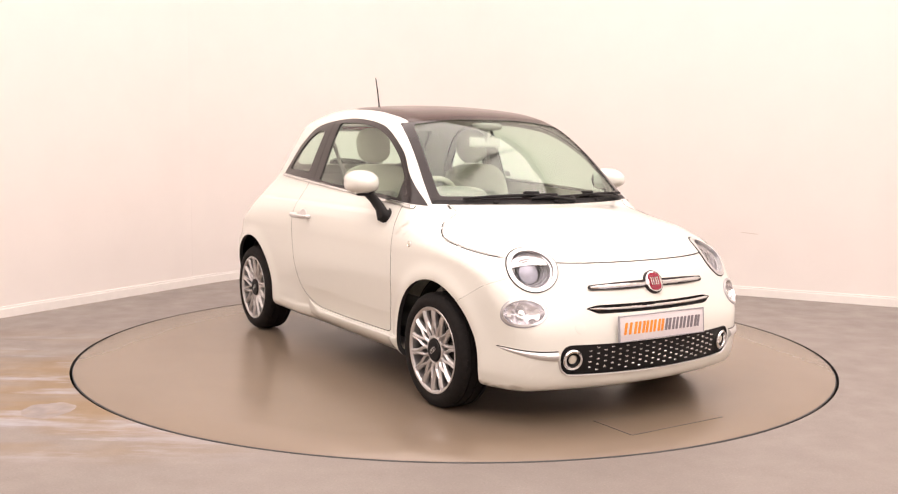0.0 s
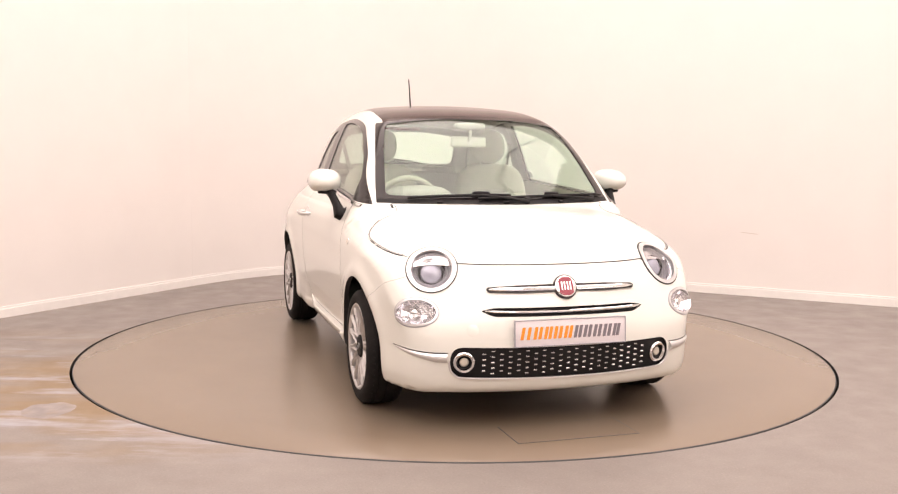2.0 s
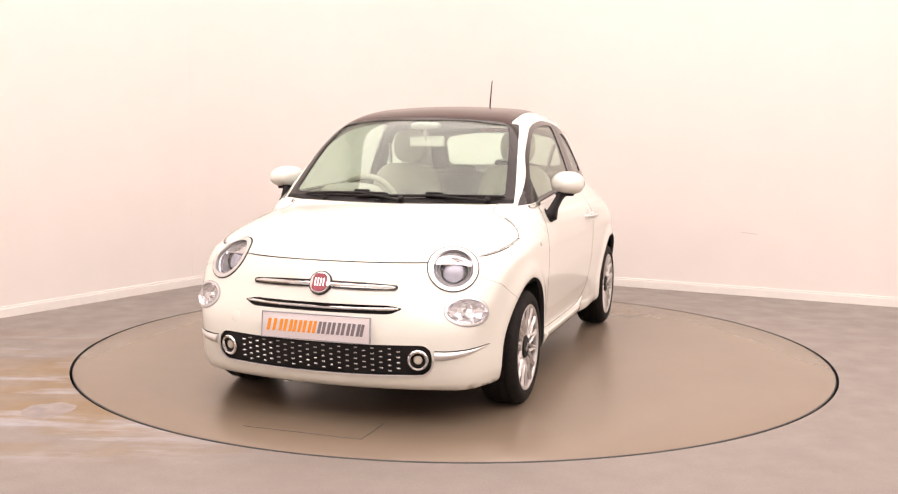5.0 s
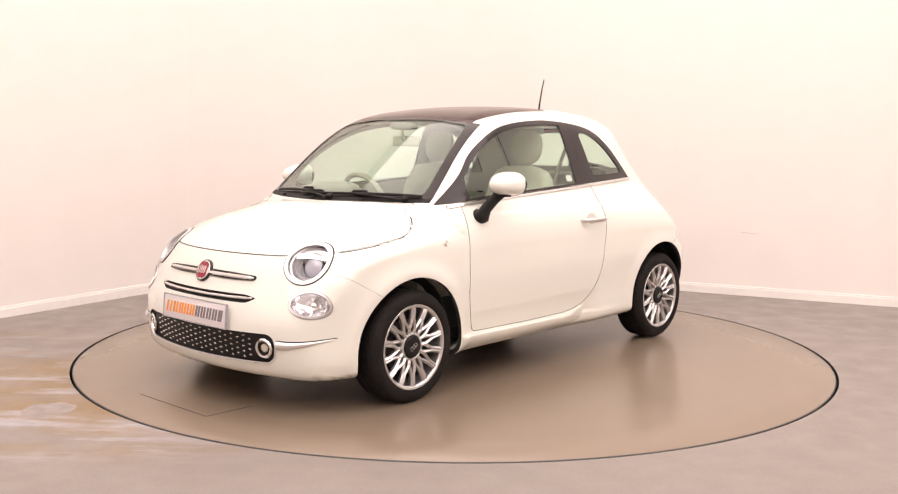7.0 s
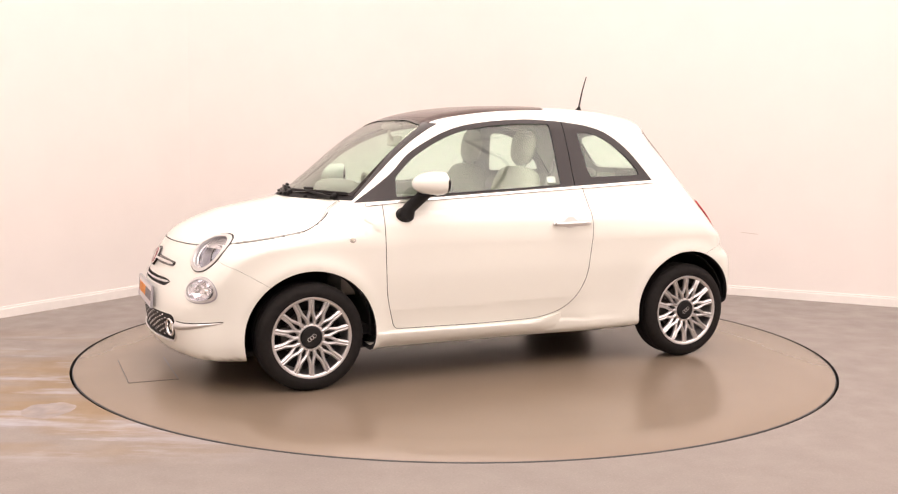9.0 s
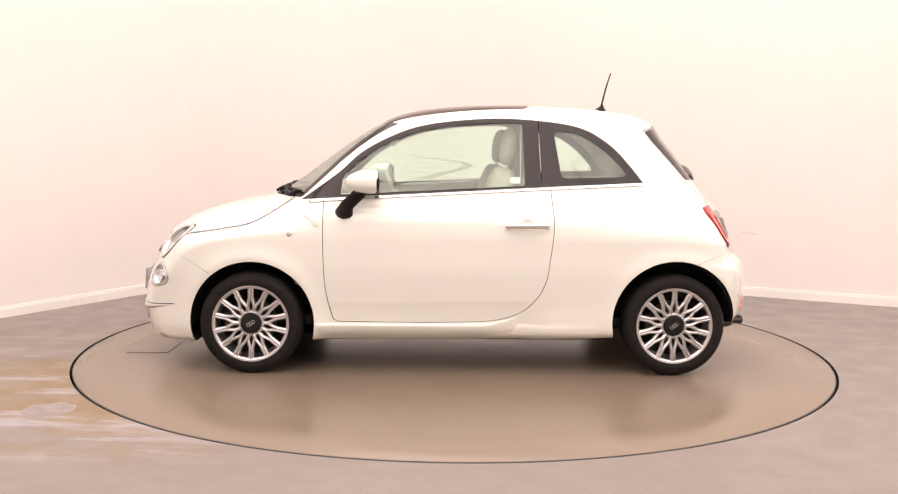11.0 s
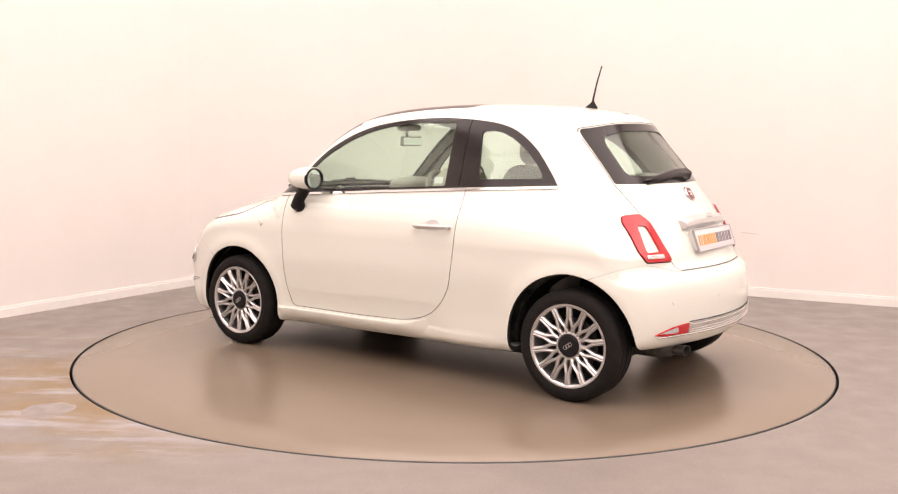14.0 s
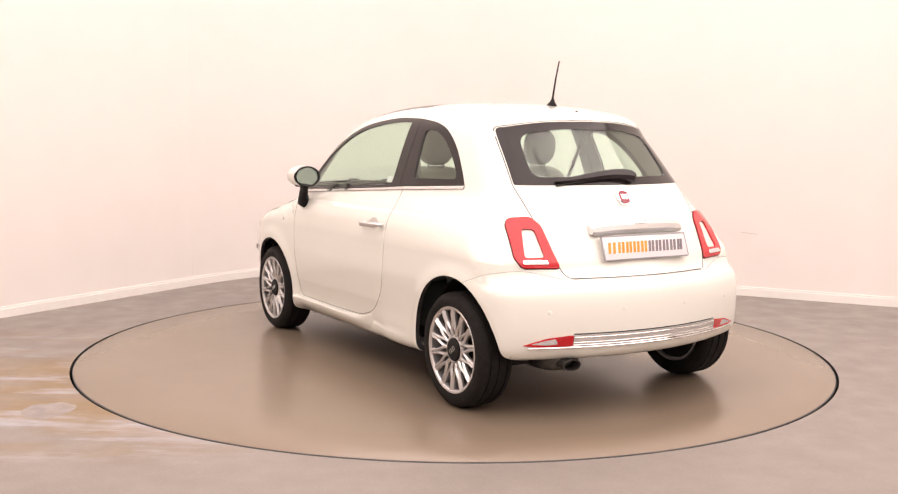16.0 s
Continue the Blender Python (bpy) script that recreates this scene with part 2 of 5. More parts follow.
def half_width(x, z):
    w = step(0.72, 1.05, z)
    y = np.interp(z, *ZW) + np.interp(x, *X_LOW) * (1 - w) + np.interp(x, *X_HIGH) * w
    # the sill's ledge under the doors, and the crease along the shoulder
    y = y + 0.005 * (1 - step(0.262, 0.284, z)) * step(0.195, 0.22, z) * step(0.86, 0.74, x) * step(-0.84, -0.5, x)
    y = y + 0.0075 * (1 - step(0.886, 0.902, z)) * step(0.7, 0.85, z) * step(0.8, 0.5, x) * step(-1.35, -1.15, x)
    # the lower door falls back under a straight crease
    y = y - 0.13 * np.clip(0.398 - z, 0.0, 0.12) * step(0.82, 0.70, x) * step(-0.50, -0.30, x)
    for wx, wz in ((1.15, 0.285), (-1.15, 0.285)):
        r = np.hypot(x - wx, z - wz)
        y = y + 0.012 * np.exp(-(((r - 0.35) / 0.05) ** 2)) * step(0.1, 0.2, z)
    return y


def outline(x, z):
    u, v = x / SPAN, z - MID
    a = (np.arctan2(v, u) % (2 * np.pi)) * (4096 / (2 * np.pi))
    i = np.floor(a).astype(int)
    f = a - i
    rho = RHO[i % 4096] * (1 - f) + RHO[(i + 1) % 4096] * f
    return np.hypot(u, v) - rho


def form(p):
    """How far the points p lie outside the car's skin, in metres, about."""
    x, y, z = p[:, 0], p[:, 1], p[:, 2]
    y2 = y * y
    ahead = step(0.3, 1.15, x) * (0.38 + 0.06 * step(1.3, 1.8, x))
    ahead = ahead * (1 - 0.42 * (1 - step(0.42, 0.60, z)) - 0.24 * step(0.42, 0.60, z) * (1 - step(0.75, 0.90, z)))
    tail = np.interp(z, [0.3, 0.6, 0.72, 0.95, 1.3], [0.34, 0.34, 0.24, 0.3, 0.5]) * step(0.45, 1.1, -x)
    xs = x + ahead * y2 + 0.12 * y2 * y2 * step(1.2, 1.8, x) - tail * y2
    zs = z + 0.12 * y2 * step(0.55, 0.8, z)
    e = 1e-4
    f = outline(xs, zs)
    gx, gz = (outline(xs + e, zs) - f) / e, (outline(xs, zs + e) - f) / e
    d1 = f / np.maximum(np.hypot(gx, gz), 0.2)
    d1 = np.where(f < -0.22, -0.3, d1)
    w = half_width(x, z)
    wx, wz = (half_width(x + e, z) - w) / e, (half_width(x, z + e) - w) / e
    d2 = (np.abs(y) - w) / np.sqrt(1 + wx**2 + wz**2)
    k = 0.05 + 0.07 * step(0.55, 0.85, z)
    return np.maximum(d1, d2) + np.maximum(k - np.abs(d1 - d2), 0) ** 2 / (4 * k)


def slope(p):
    e = 2e-4
    g = np.stack([form(p + e * a) - form(p - e * a) for a in np.eye(3)], -1)
    return g / np.maximum(np.linalg.norm(g, axis=1, keepdims=True), 1e-9)


# ---- the room ----
COVE = 1.9


def strip_wall(name, a, b, z0, z1, thick, mat, inward, label=""):
    """A wall of real thickness on the line from a to b; inward points into the room."""
    bm = bm_new()
    d = (b - a).normalized()
    n = Vector((inward.x, inward.y, 0))
    q = [Vector((*a, 0)), Vector((*b, 0)), Vector((*b, 0)) - n * thick, Vector((*a, 0)) - n * thick]
    lo = [bm.verts.new(v + Vector((0, 0, z0))) for v in q]
    hi = [bm.verts.new(v + Vector((0, 0, z1))) for v in q]
    bm.faces.new(lo), bm.faces.new(hi)
    for i in range(4):
        bm.faces.new((lo[i], lo[(i + 1) % 4], hi[(i + 1) % 4], hi[i]))
    ob = new(name, mesh_of(bm, name, mat, smooth=False))
    return tagged(ob, label, kind="structure")


def build_room():
    c = [CORNER, room(LEN_L, 0), room(LEN_L, LEN_R), room(0, LEN_R)]
    mid = (c[0] + c[2]) / 2
    for i, name in enumerate(("wall_west", "wall_south", "wall_east", "wall_north")):
        a, b = c[i], c[(i + 1) % 4]
        d = (b - a).normalized()
        n = Vector((-d.y, d.x))
        if n.dot(mid - a) < 0:
            n = -n
        if name == "wall_west":
            a = a + d * COVE
        if name == "wall_north":
            b = b - d * COVE
        strip_wall(name, a, b, -0.05, CEILING, 0.2, WALL, n, "plain warm-white painted studio wall")
        if name in ("wall_west", "wall_north"):
            # stepped skirting: a tall board with a thinner lip on it
            strip_wall("baseboard", a + n * 0.016, b + n * 0.016, 0, 0.062, 0.016, SKIRT, n, "white painted skirting board along the wall")
            strip_wall("trim", a + n * 0.009, b + n * 0.009, 0.062, 0.078, 0.009, SKIRT, n, "thin white moulding on top of the skirting")
    # the rounded corner between the two walls in view
    curve = []
    p0, p1, p2 = room(COVE, 0), CORNER, room(0, COVE)
    for i in range(41):
        t = i / 40
        curve.append(p0 * (1 - t) ** 2 + p1 * 2 * t * (1 - t) + p2 * t * t)
    for name, z0, z1, out, back, mat, label in (("wall_corner", -0.05, CEILING, 0.0, 0.2, WALL, "smoothly rounded white studio wall corner"),
                                                ("baseboard", 0, 0.062, 0.016, 0.0, SKIRT, "white painted skirting round the corner"),
                                                ("trim", 0.062, 0.078, 0.009, 0.0, SKIRT, "thin white moulding on top of the skirting")):
        bm = bm_new()
        rows = []
        for i, p in enumerate(curve):
            d = (curve[min(i + 1, 40)] - curve[max(i - 1, 0)]).normalized()
            n = Vector((-d.y, d.x))
            if n.dot(mid - p) < 0:
                n = -n
            q, r = p + n * out, p - n * back
            rows.append([bm.verts.new((q.x, q.y, z0)), bm.verts.new((q.x, q.y, z1)), bm.verts.new((r.x, r.y, z1)), bm.verts.new((r.x, r.y, z0))])
        grid_faces(bm, rows, False, True)
        bm.faces.new(rows[0]), bm.faces.new(rows[-1])
        tagged(new(name, mesh_of(bm, name, mat)), label, kind="structure")
    bm = bm_new()
    hi = [bm.verts.new((*p, CEILING)) for p in c]
    top = [bm.verts.new((*p, CEILING + 0.15)) for p in c]
    bm.faces.new(hi), bm.faces.new(top)
    for i in range(4):
        bm.faces.new((hi[i], hi[(i + 1) % 4], top[(i + 1) % 4], top[i]))
    tagged(new("ceiling", mesh_of(bm, "ceiling", CEIL, smooth=False)), "plain white ceiling of the studio", kind="structure")
    # floor with a round pit for the turntable
    bm = bm_new()
    n = 192
    ring = [bm.verts.new((DISC_R * math.cos(2 * math.pi * i / n), DISC_R * math.sin(2 * math.pi * i / n), 0)) for i in range(n)]
    pit = [bm.verts.new((v.co.x, v.co.y, -0.22)) for v in ring]
    out = []
    for i in range(n):
        d = Vector((math.cos(2 * math.pi * i / n), math.sin(2 * math.pi * i / n)))
        out.append(bm.verts.new((*(d * 4.0 * DISC_R), 0)))
    for i in range(n):
        j = (i + 1) % n
        bm.faces.new((ring[i], ring[j], out[j], out[i]))
        bm.faces.new((ring[i], pit[i], pit[j], ring[j]))
    bm.faces.new(pit)
    far = [bm.verts.new((x, y, 0)) for x, y in ((-30, -30), (30, -30), (30, 30), (-30, 30))]
    loops = [e for e in bm.edges if len(e.link_faces) == 1] + [bm.edges.new((far[i], far[(i + 1) % 4])) for i in range(4)]
    bmesh.ops.triangle_fill(bm, use_beauty=True, edges=loops)
    tagged(new("floor", floor_mesh(bm)), "worn grey-brown resin floor with pale stains", kind="structure")


def floor_mesh(bm):
    me = mesh_of(bm, "floor", FLOOR, SEAM, smooth=False)
    for p in me.polygons:
        # pit faces are painted dark to deepen the shade in the gap
        p.material_index = 1 if p.center.z < -0.01 else 0
    return me


def ceiling_light():
    root = tagged(new("ceiling_light"), "large flat square ceiling light panel with white frame", "ceiling light", "ceiling lights")
    bm = bm_new()
    e, w = 1.9, 0.03
    for x0, x1, y0, y1 in ((-e, e, -e, -e + w), (-e, e, e - w, e), (-e, -e + w, -e + w, e - w), (e - w, e, -e + w, e - w)):
        box(bm, x0, x1, y0, y1, -0.05, 0.0, 0.004, 1)
    part("frame", bm, LAMP_FRAME, root)
    part("diffuser", box(bm_new(), -1.868, 1.868, -1.868, 1.868, -0.022, 0.0), DIFFUSER, root, "glowing warm-white diffuser")
    turn = math.degrees(math.atan2(WALL_R.y, WALL_R.x))
    first = True
    for a, b in LAMPS:
        c = room(a, b)
        m = pose(c.x, c.y, CEILING, 0, 0, turn)
        if first:
            root.matrix_basis = m
            first = False
        else:
            copy_thing(root, m)


def floor_marks():
    """The worn round patch in the floor beside the turntable, and a scuff on the wall."""
    bm = bm_new()
    n = 40
    rows = []
    for r, z in ((0.0, 0.0022), (0.5, 0.0022), (0.8, 0.0018), (1.0, 0.0002)):
        if r == 0:
            v = bm.verts.new((-1.89, -1.53, z))
            rows.append([v] * n)
            continue
        ring = []
        for i in range(n):
            a = 2 * math.pi * i / n
            w = r * (1 + 0.22 * noise.noise((math.cos(a) * 1.5, math.sin(a) * 1.5, 2.0 + r)))
            ring.append(bm.verts.new((-1.89 + 0.12 * w * math.cos(a), -1.53 + 0.13 * w * math.sin(a), z)))
        rows.append(ring)
    grid_faces(bm, rows, False, True)
    tagged(new("trim_patch", mesh_of(bm, "patch", PATCH)), "pale worn round patch in the floor", kind="structure")
    turn = math.degrees(math.atan2(WALL_R.y, WALL_R.x))
    bm = box(bm_new(), -0.07, 0.07, -0.0012, 0.003, -0.0035, 0.0035, 0.001, 1, m=pose(2.468, 2.218, 0.529, 0, 4, turn))
    tagged(new("trim_scuff", mesh_of(bm, "scuff", SCUFF)), "faint scuff mark on the white wall", kind="structure")


def build_turntable():
    root = tagged(new("turntable"), "large round grey-brown turntable set flush in the floor", "turntable")
    r = DISC_R - 0.013
    hx0, hx1, hy0, hy1 = HATCH
    bm = bm_new()
    lathe(bm, [(0.0, 0.0), (0.6, 0.0), (1.2, 0.0), (1.9, 0.0), (r - 0.006, 0.0), (r, -0.004), (r, -0.2), (0, -0.2)], 192)
    me = mesh_of(bm, "disc", DISC, SEAM)
    for p in me.polygons:
        # the disc's side is painted dark too, as shade in the ring gap
        p.material_index = 1 if p.center.z < -0.001 else 0
    part("disc", me, None, root)
    bm = bm_new()
    w = 0.0035
    for x0, x1, y0, y1 in ((hx0, hx1, hy0, hy0 + w), (hx0, hx1, hy1 - w, hy1), (hx0, hx0 + w, hy0 + w, hy1 - w), (hx1 - w, hx1, hy0 + w, hy1 - w)):
        box(bm, x0, x1, y0, y1, -0.002, 0.0012)
    part("hatch_joint", bm, SEAM, root, "thin dark joint round the hatch")
    part("hatch", box(bm_new(), hx0 + w, hx1 - w, hy0 + w, hy1 - w, -0.002, 0.002, 0.0008, 1), DISC, root, "flush square access hatch")
    return root


# ---- skins of the car ----
def box_grid(nx=170, ny=48, nz=92):
    """Points of a closed box grid round the car and its quads."""
    index, pts, quads = {}, [], []

    def key(i, j, k):
        if (i, j, k) not in index:
            index[i, j, k] = len(pts)
            pts.append((i, j, k))
        return index[i, j, k]
    for i in range(nx):
        for j in range(ny):
            quads.append((key(i, j, 0), key(i, j + 1, 0), key(i + 1, j + 1, 0), key(i + 1, j, 0)))
            quads.append((key(i, j, nz), key(i + 1, j, nz), key(i + 1, j + 1, nz), key(i, j + 1, nz)))
    for i in range(nx):
        for k in range(nz):
            quads.append((key(i, 0, k), key(i + 1, 0, k), key(i + 1, 0, k + 1), key(i, 0, k + 1)))
            quads.append((key(i, ny, k), key(i, ny, k + 1), key(i + 1, ny, k + 1), key(i + 1, ny, k)))
    for j in range(ny):
        for k in range(nz):
            quads.append((key(0, j, k), key(0, j, k + 1), key(0, j + 1, k + 1), key(0, j + 1, k)))
            quads.append((key(nx, j, k), key(nx, j + 1, k), key(nx, j + 1, k + 1), key(nx, j, k + 1)))
    p = np.array(pts, float) / (nx, ny, nz)
    p = np.stack([(p[:, 0] * 2 - 1) * 1.9, (p[:, 1] * 2 - 1) * 0.82, 0.1 + p[:, 2] * 1.4], -1)
    return p, np.array(quads)


GRID, QUADS = box_grid()


def skin(offset):
    """Where the rays from the car's spine meet the form at that offset from the skin."""
    s = np.stack([GRID[:, 0] * 0.8, GRID[:, 1] * 0.1, np.full(len(GRID), MID)], -1)
    d = GRID - s
    lo, hi = np.zeros(len(d)), np.full(len(d), 1.8)
    for _ in range(24):
        m = (lo + hi) / 2
        inside = form(s + d * m[:, None]) < offset
        lo, hi = np.where(inside, m, lo), np.where(inside, hi, m)
    return s + d * ((lo + hi) / 2)[:, None]


SKINS = {}


def shell_mesh(out_offset, in_offset):
    if (out_offset, in_offset) in SKINS:
        return SKINS[out_offset, in_offset]
    a = skin(out_offset)
    b = skin(in_offset)
    me = bpy.data.meshes.new("skin")
    n = len(a)
    me.from_pydata(np.concatenate([a, b]).tolist(), [], [tuple(q) for q in QUADS.tolist()] + [tuple(q[::-1] + n) for q in QUADS])
    me.update()
    SKINS[out_offset, in_offset] = me
    return me


# ---- cutting the skins into panels ----
def rounded(pts, r=0.02, n=5):
    """A closed outline with its corners rounded; a point may bring its own radius."""
    out, k = [], len(pts)
    for i in range(k):
        p, a, b = Vector(pts[i][:2]), Vector(pts[i - 1][:2]), Vector(pts[(i + 1) % k][:2])
        rr = pts[i][2] if len(pts[i]) > 2 else r
        da, db = a - p, b - p
        d = min(rr, da.length * 0.48, db.length * 0.48)
        if d < 1e-4:
            out.append(p)
            continue
        s, e = p + da.normalized() * d, p + db.normalized() * d
        for j in range(n + 1):
            t = j / n
            out.append(s * (1 - t) ** 2 + p * 2 * t * (1 - t) + e * t * t)
    return [(v.x, v.y) for v in out]


def curve_through(pts, n=6):
    """A smooth open line through the points."""
    out, k = [], len(pts)
    for i in range(k - 1):
        p0, p1, p2, p3 = (Vector(pts[max(0, min(k - 1, j))]) for j in (i - 1, i, i + 1, i + 2))
        for j in range(n):
            t = j / n
            out.append(0.5 * (2 * p1 + (p2 - p0) * t + (2 * p0 - 5 * p1 + 4 * p2 - p3) * t * t + (3 * p1 - p0 - 3 * p2 + p3) * t**3))
    return [tuple(p) for p in out] + [tuple(pts[-1])]


def grown(outline, d):
    """The outline moved outwards by d."""
    pts = [Vector(p) for p in outline]
    k = len(pts)
    area = sum(pts[i].x * pts[(i + 1) % k].y - pts[(i + 1) % k].x * pts[i].y for i in range(k))
    s = 1 if area > 0 else -1
    out = []
    for i in range(k):
        a, b = pts[i] - pts[i - 1], pts[(i + 1) % k] - pts[i]
        n = Vector((0, 0))
        for e in (a, b):
            if e.length > 1e-7:
                n += Vector((e.y, -e.x)).normalized() * s
        n = n.normalized() if n.length > 1e-6 else Vector((0, 0))
        out.append(tuple(pts[i] + n * d))
    return out


def ellipse(a, b, n=44):
    return [(a * math.cos(2 * math.pi * i / n), b * math.sin(2 * math.pi * i / n)) for i in range(n)]


def prism(shape, axis, lo, hi):
    """A closed block on an outline, from lo to hi along x, y or z, or along the z of a frame."""
    bm = bmesh.new()

    def at(u, v, s):
        if axis == "y":
            return Vector((u, s, v))
        if axis == "x":
            return Vector((s, u, v))
        if axis == "z":
            return Vector((u, v, s))
        return axis @ Vector((u, v, s))
    a = [bm.verts.new(at(u, v, lo)) for u, v in shape]
    b = [bm.verts.new(at(u, v, hi)) for u, v in shape]
    k = len(a)
    bm.faces.new(a), bm.faces.new(b)
    for i in range(k):
        bm.faces.new((a[i], a[(i + 1) % k], b[(i + 1) % k], b[i]))
    bmesh.ops.recalc_face_normals(bm, faces=bm.faces)
    bmesh.ops.triangulate(bm, faces=bm.faces)
    me = bpy.data.meshes.new("cutter")
    bm.to_mesh(me)
    bm.free()
    return me


def cut(me, *steps):
    """The mesh after the given steps: ('-', block) takes away, ('&', block) keeps what is inside."""
    base = new("cutting", me)
    temp = [base]
    for sign, block in steps:
        o = new("block", block)
        temp.append(o)
        mod = base.modifiers.new("cut", "BOOLEAN")
        mod.operation = {"-": "DIFFERENCE", "&": "INTERSECT", "+": "UNION"}[sign]
        mod.solver, mod.object = "MANIFOLD", o
    dg = bpy.context.evaluated_depsgraph_get()
    out = bpy.data.meshes.new_from_object(base.evaluated_get(dg))
    for o in temp:
        bpy.data.objects.remove(o)
    return out


def finish(me, mats, offset=0.0, inner=None, edge=1, inside=1, under=False):
    """Materials by where a face lies (skin 0, else edge or inside), and normals of the true form on the skin."""
    me.materials.clear()
    for m in mats:
        me.materials.append(m)
    n = len(me.vertices)
    if not n:
        return me
    co = np.empty(n * 3)
    me.vertices.foreach_get("co", co)
    co = co.reshape(n, 3)
    f = form(co)
    g = slope(co)
    np_ = len(me.polygons)
    nor = np.empty(np_ * 3)
    me.polygons.foreach_get("normal", nor)
    nor = nor.reshape(np_, 3)
    cen = np.empty(np_ * 3)
    me.polygons.foreach_get("center", cen)
    cen = cen.reshape(np_, 3)
    start = np.empty(np_, int)
    me.polygons.foreach_get("loop_start", start)
    total = np.empty(np_, int)
    me.polygons.foreach_get("loop_total", total)
    loops = np.empty(len(me.loops), int)
    me.loops.foreach_get("vertex_index", loops)
    face = np.repeat(np.arange(np_), total)
    fc, gc = form(cen), slope(cen)
    dot = (nor * gc).sum(1)
    on = (np.abs(fc - offset) < 0.010) & (dot > 0.5)
    # white panels' cut faces go dark here: painted shade for the gaps' depth
    index = np.where(on, 0, edge)
    if inner is not None:
        back = (np.abs(fc - inner) < 0.006) & (dot < -0.6)
        index = np.where(back, inside, index)
    if under:
        index = np.where(on & (nor[:, 2] < -0.8) & (cen[:, 2] < 0.3), edge, index)
    me.polygons.foreach_set("material_index", index.astype(np.int32))
    good = on[face] & (np.abs(f[loops] - offset) < 0.004)
    normals = np.where(good[:, None], g[loops], nor[face])
    if inner is not None:
        rear = back[face]
        normals = np.where(rear[:, None], -g[loops], normals)
    me.polygons.foreach_set("use_smooth", np.ones(np_, bool))
    me.normals_split_custom_set(normals.tolist())
    me.update()
    return me


def skin_at(p, way, off=0.0):
    """Where a ray from p outside meets the skin, off metres outside it."""
    p, way = np.array(p, float), np.array(way, float)
    k = np.arange(0, 3.0, 0.004)
    q = p + k[:, None] * way
    i = int(np.argmax(form(q) < off))
    a, b = k[max(i - 1, 0)], k[i]
    for _ in range(18):
        m = (a + b) / 2
        a, b = (a, m) if form((p + m * way)[None])[0] < off else (m, b)
    return Vector(p + b * way)


def on_side(x, z, side=1, off=0.0):
    return skin_at((x, 1.2 * side, z), (0, -side, 0), off)


def on_front(y, z, off=0.0):
    return skin_at((2.3, y, z), (-1, 0, 0), off)


def on_back(y, z, off=0.0):
    return skin_at((-2.3, y, z), (1, 0, 0), off)


def on_top(x, y, off=0.0):
    return skin_at((x, y, 1.9), (0, 0, -1), off)


def frame_at(p, ahead=0.0):
    """A frame on the skin at p: its z looks out, or a little ahead of that, its y up."""
    n = Vector(slope(np.array([tuple(p)]))[0])
    if ahead:
        n = Vector((n.x + ahead, n.y, n.z * 0.7)).normalized()
    u = Vector((0, 0, 1)).cross(n).normalized()
    v = n.cross(u)
    m = Matrix((u, v, n)).transposed().to_4x4()
    m.translation = p
    return m


def mirrored(shape, side):
    return [(u * side, v) for u, v in shape]


# ---- outlines of the panels ----
WIN_ARC = [(0.889, 0.944), (0.69, 1.088), (0.567, 1.200), (0.408, 1.290), (0.25, 1.348), (0.057, 1.380), (-0.167, 1.396), (-0.318, 1.392), (-0.413, 1.386),
           (-0.581, 1.364), (-0.707, 1.323), (-0.834, 1.234), (-0.929, 1.128), (-0.985, 1.056)]
WINDOW = curve_through(WIN_ARC, 4) + [(-0.990, 1.050), (-0.7, 1.036), (-0.415, 1.022), (0.2, 0.988), (0.735, 0.957)]
DOOR = rounded([(0.757, 0.951, 0.005), (0.758, 0.71, 0.1), (0.747, 0.455, 0.1), (0.700, 0.289, 0.03), (0.2, 0.287, 0.1), (-0.16, 0.295, 0.1), (-0.33, 0.345, 0.09),
                (-0.443, 0.48, 0.09), (-0.487, 0.81, 0.1), (-0.470, 1.020, 0.005), (0.2, 0.985, 0.02)])
BONNET = rounded([(2.0, 0.728, 0), (1.66, 0.728, 0.05), (1.53, 0.748, 0.05), (1.333, 0.781, 0.05), (1.177, 0.808, 0.03), (1.08, 0.852, 0.05), (0.94, 0.949, 0.004),
                  (0.94, 0.951, 0), (2.0, 0.951, 0)])
NOSE = rounded([(2.0, 0.05, 0), (1.33, 0.05, 0), (1.33, 0.523, 0.005), (1.507, 0.626, 0.03), (1.595, 0.665, 0.03), (1.62, 0.7235, 0.004), (2.0, 0.7235, 0)])
TAIL = rounded([(-2.0, 0.05, 0), (-1.24, 0.05, 0), (-1.24, 0.609, 0.005), (-1.404, 0.671, 0.03), (-1.475, 0.686, 0.02), (-1.56, 0.644, 0.01), (-2.0, 0.644, 0)])
HATCH_DOOR = rounded([(-0.43, 0.650, 0.035), (-0.455, 0.70, 0.03), (-0.50, 0.87, 0.05), (-0.515, 0.955, 0.03), (-0.5255, 1.058, 0.01), (-0.481, 1.338, 0.02), (-0.275, 1.3695, 0.1),
                      (0.0, 1.3775, 0.1), (0.275, 1.3695, 0.1), (0.481, 1.338, 0.02), (0.5255, 1.058, 0.01), (0.515, 0.955, 0.03), (0.50, 0.87, 0.05),
                      (0.455, 0.70, 0.03), (0.43, 0.650, 0.035)])
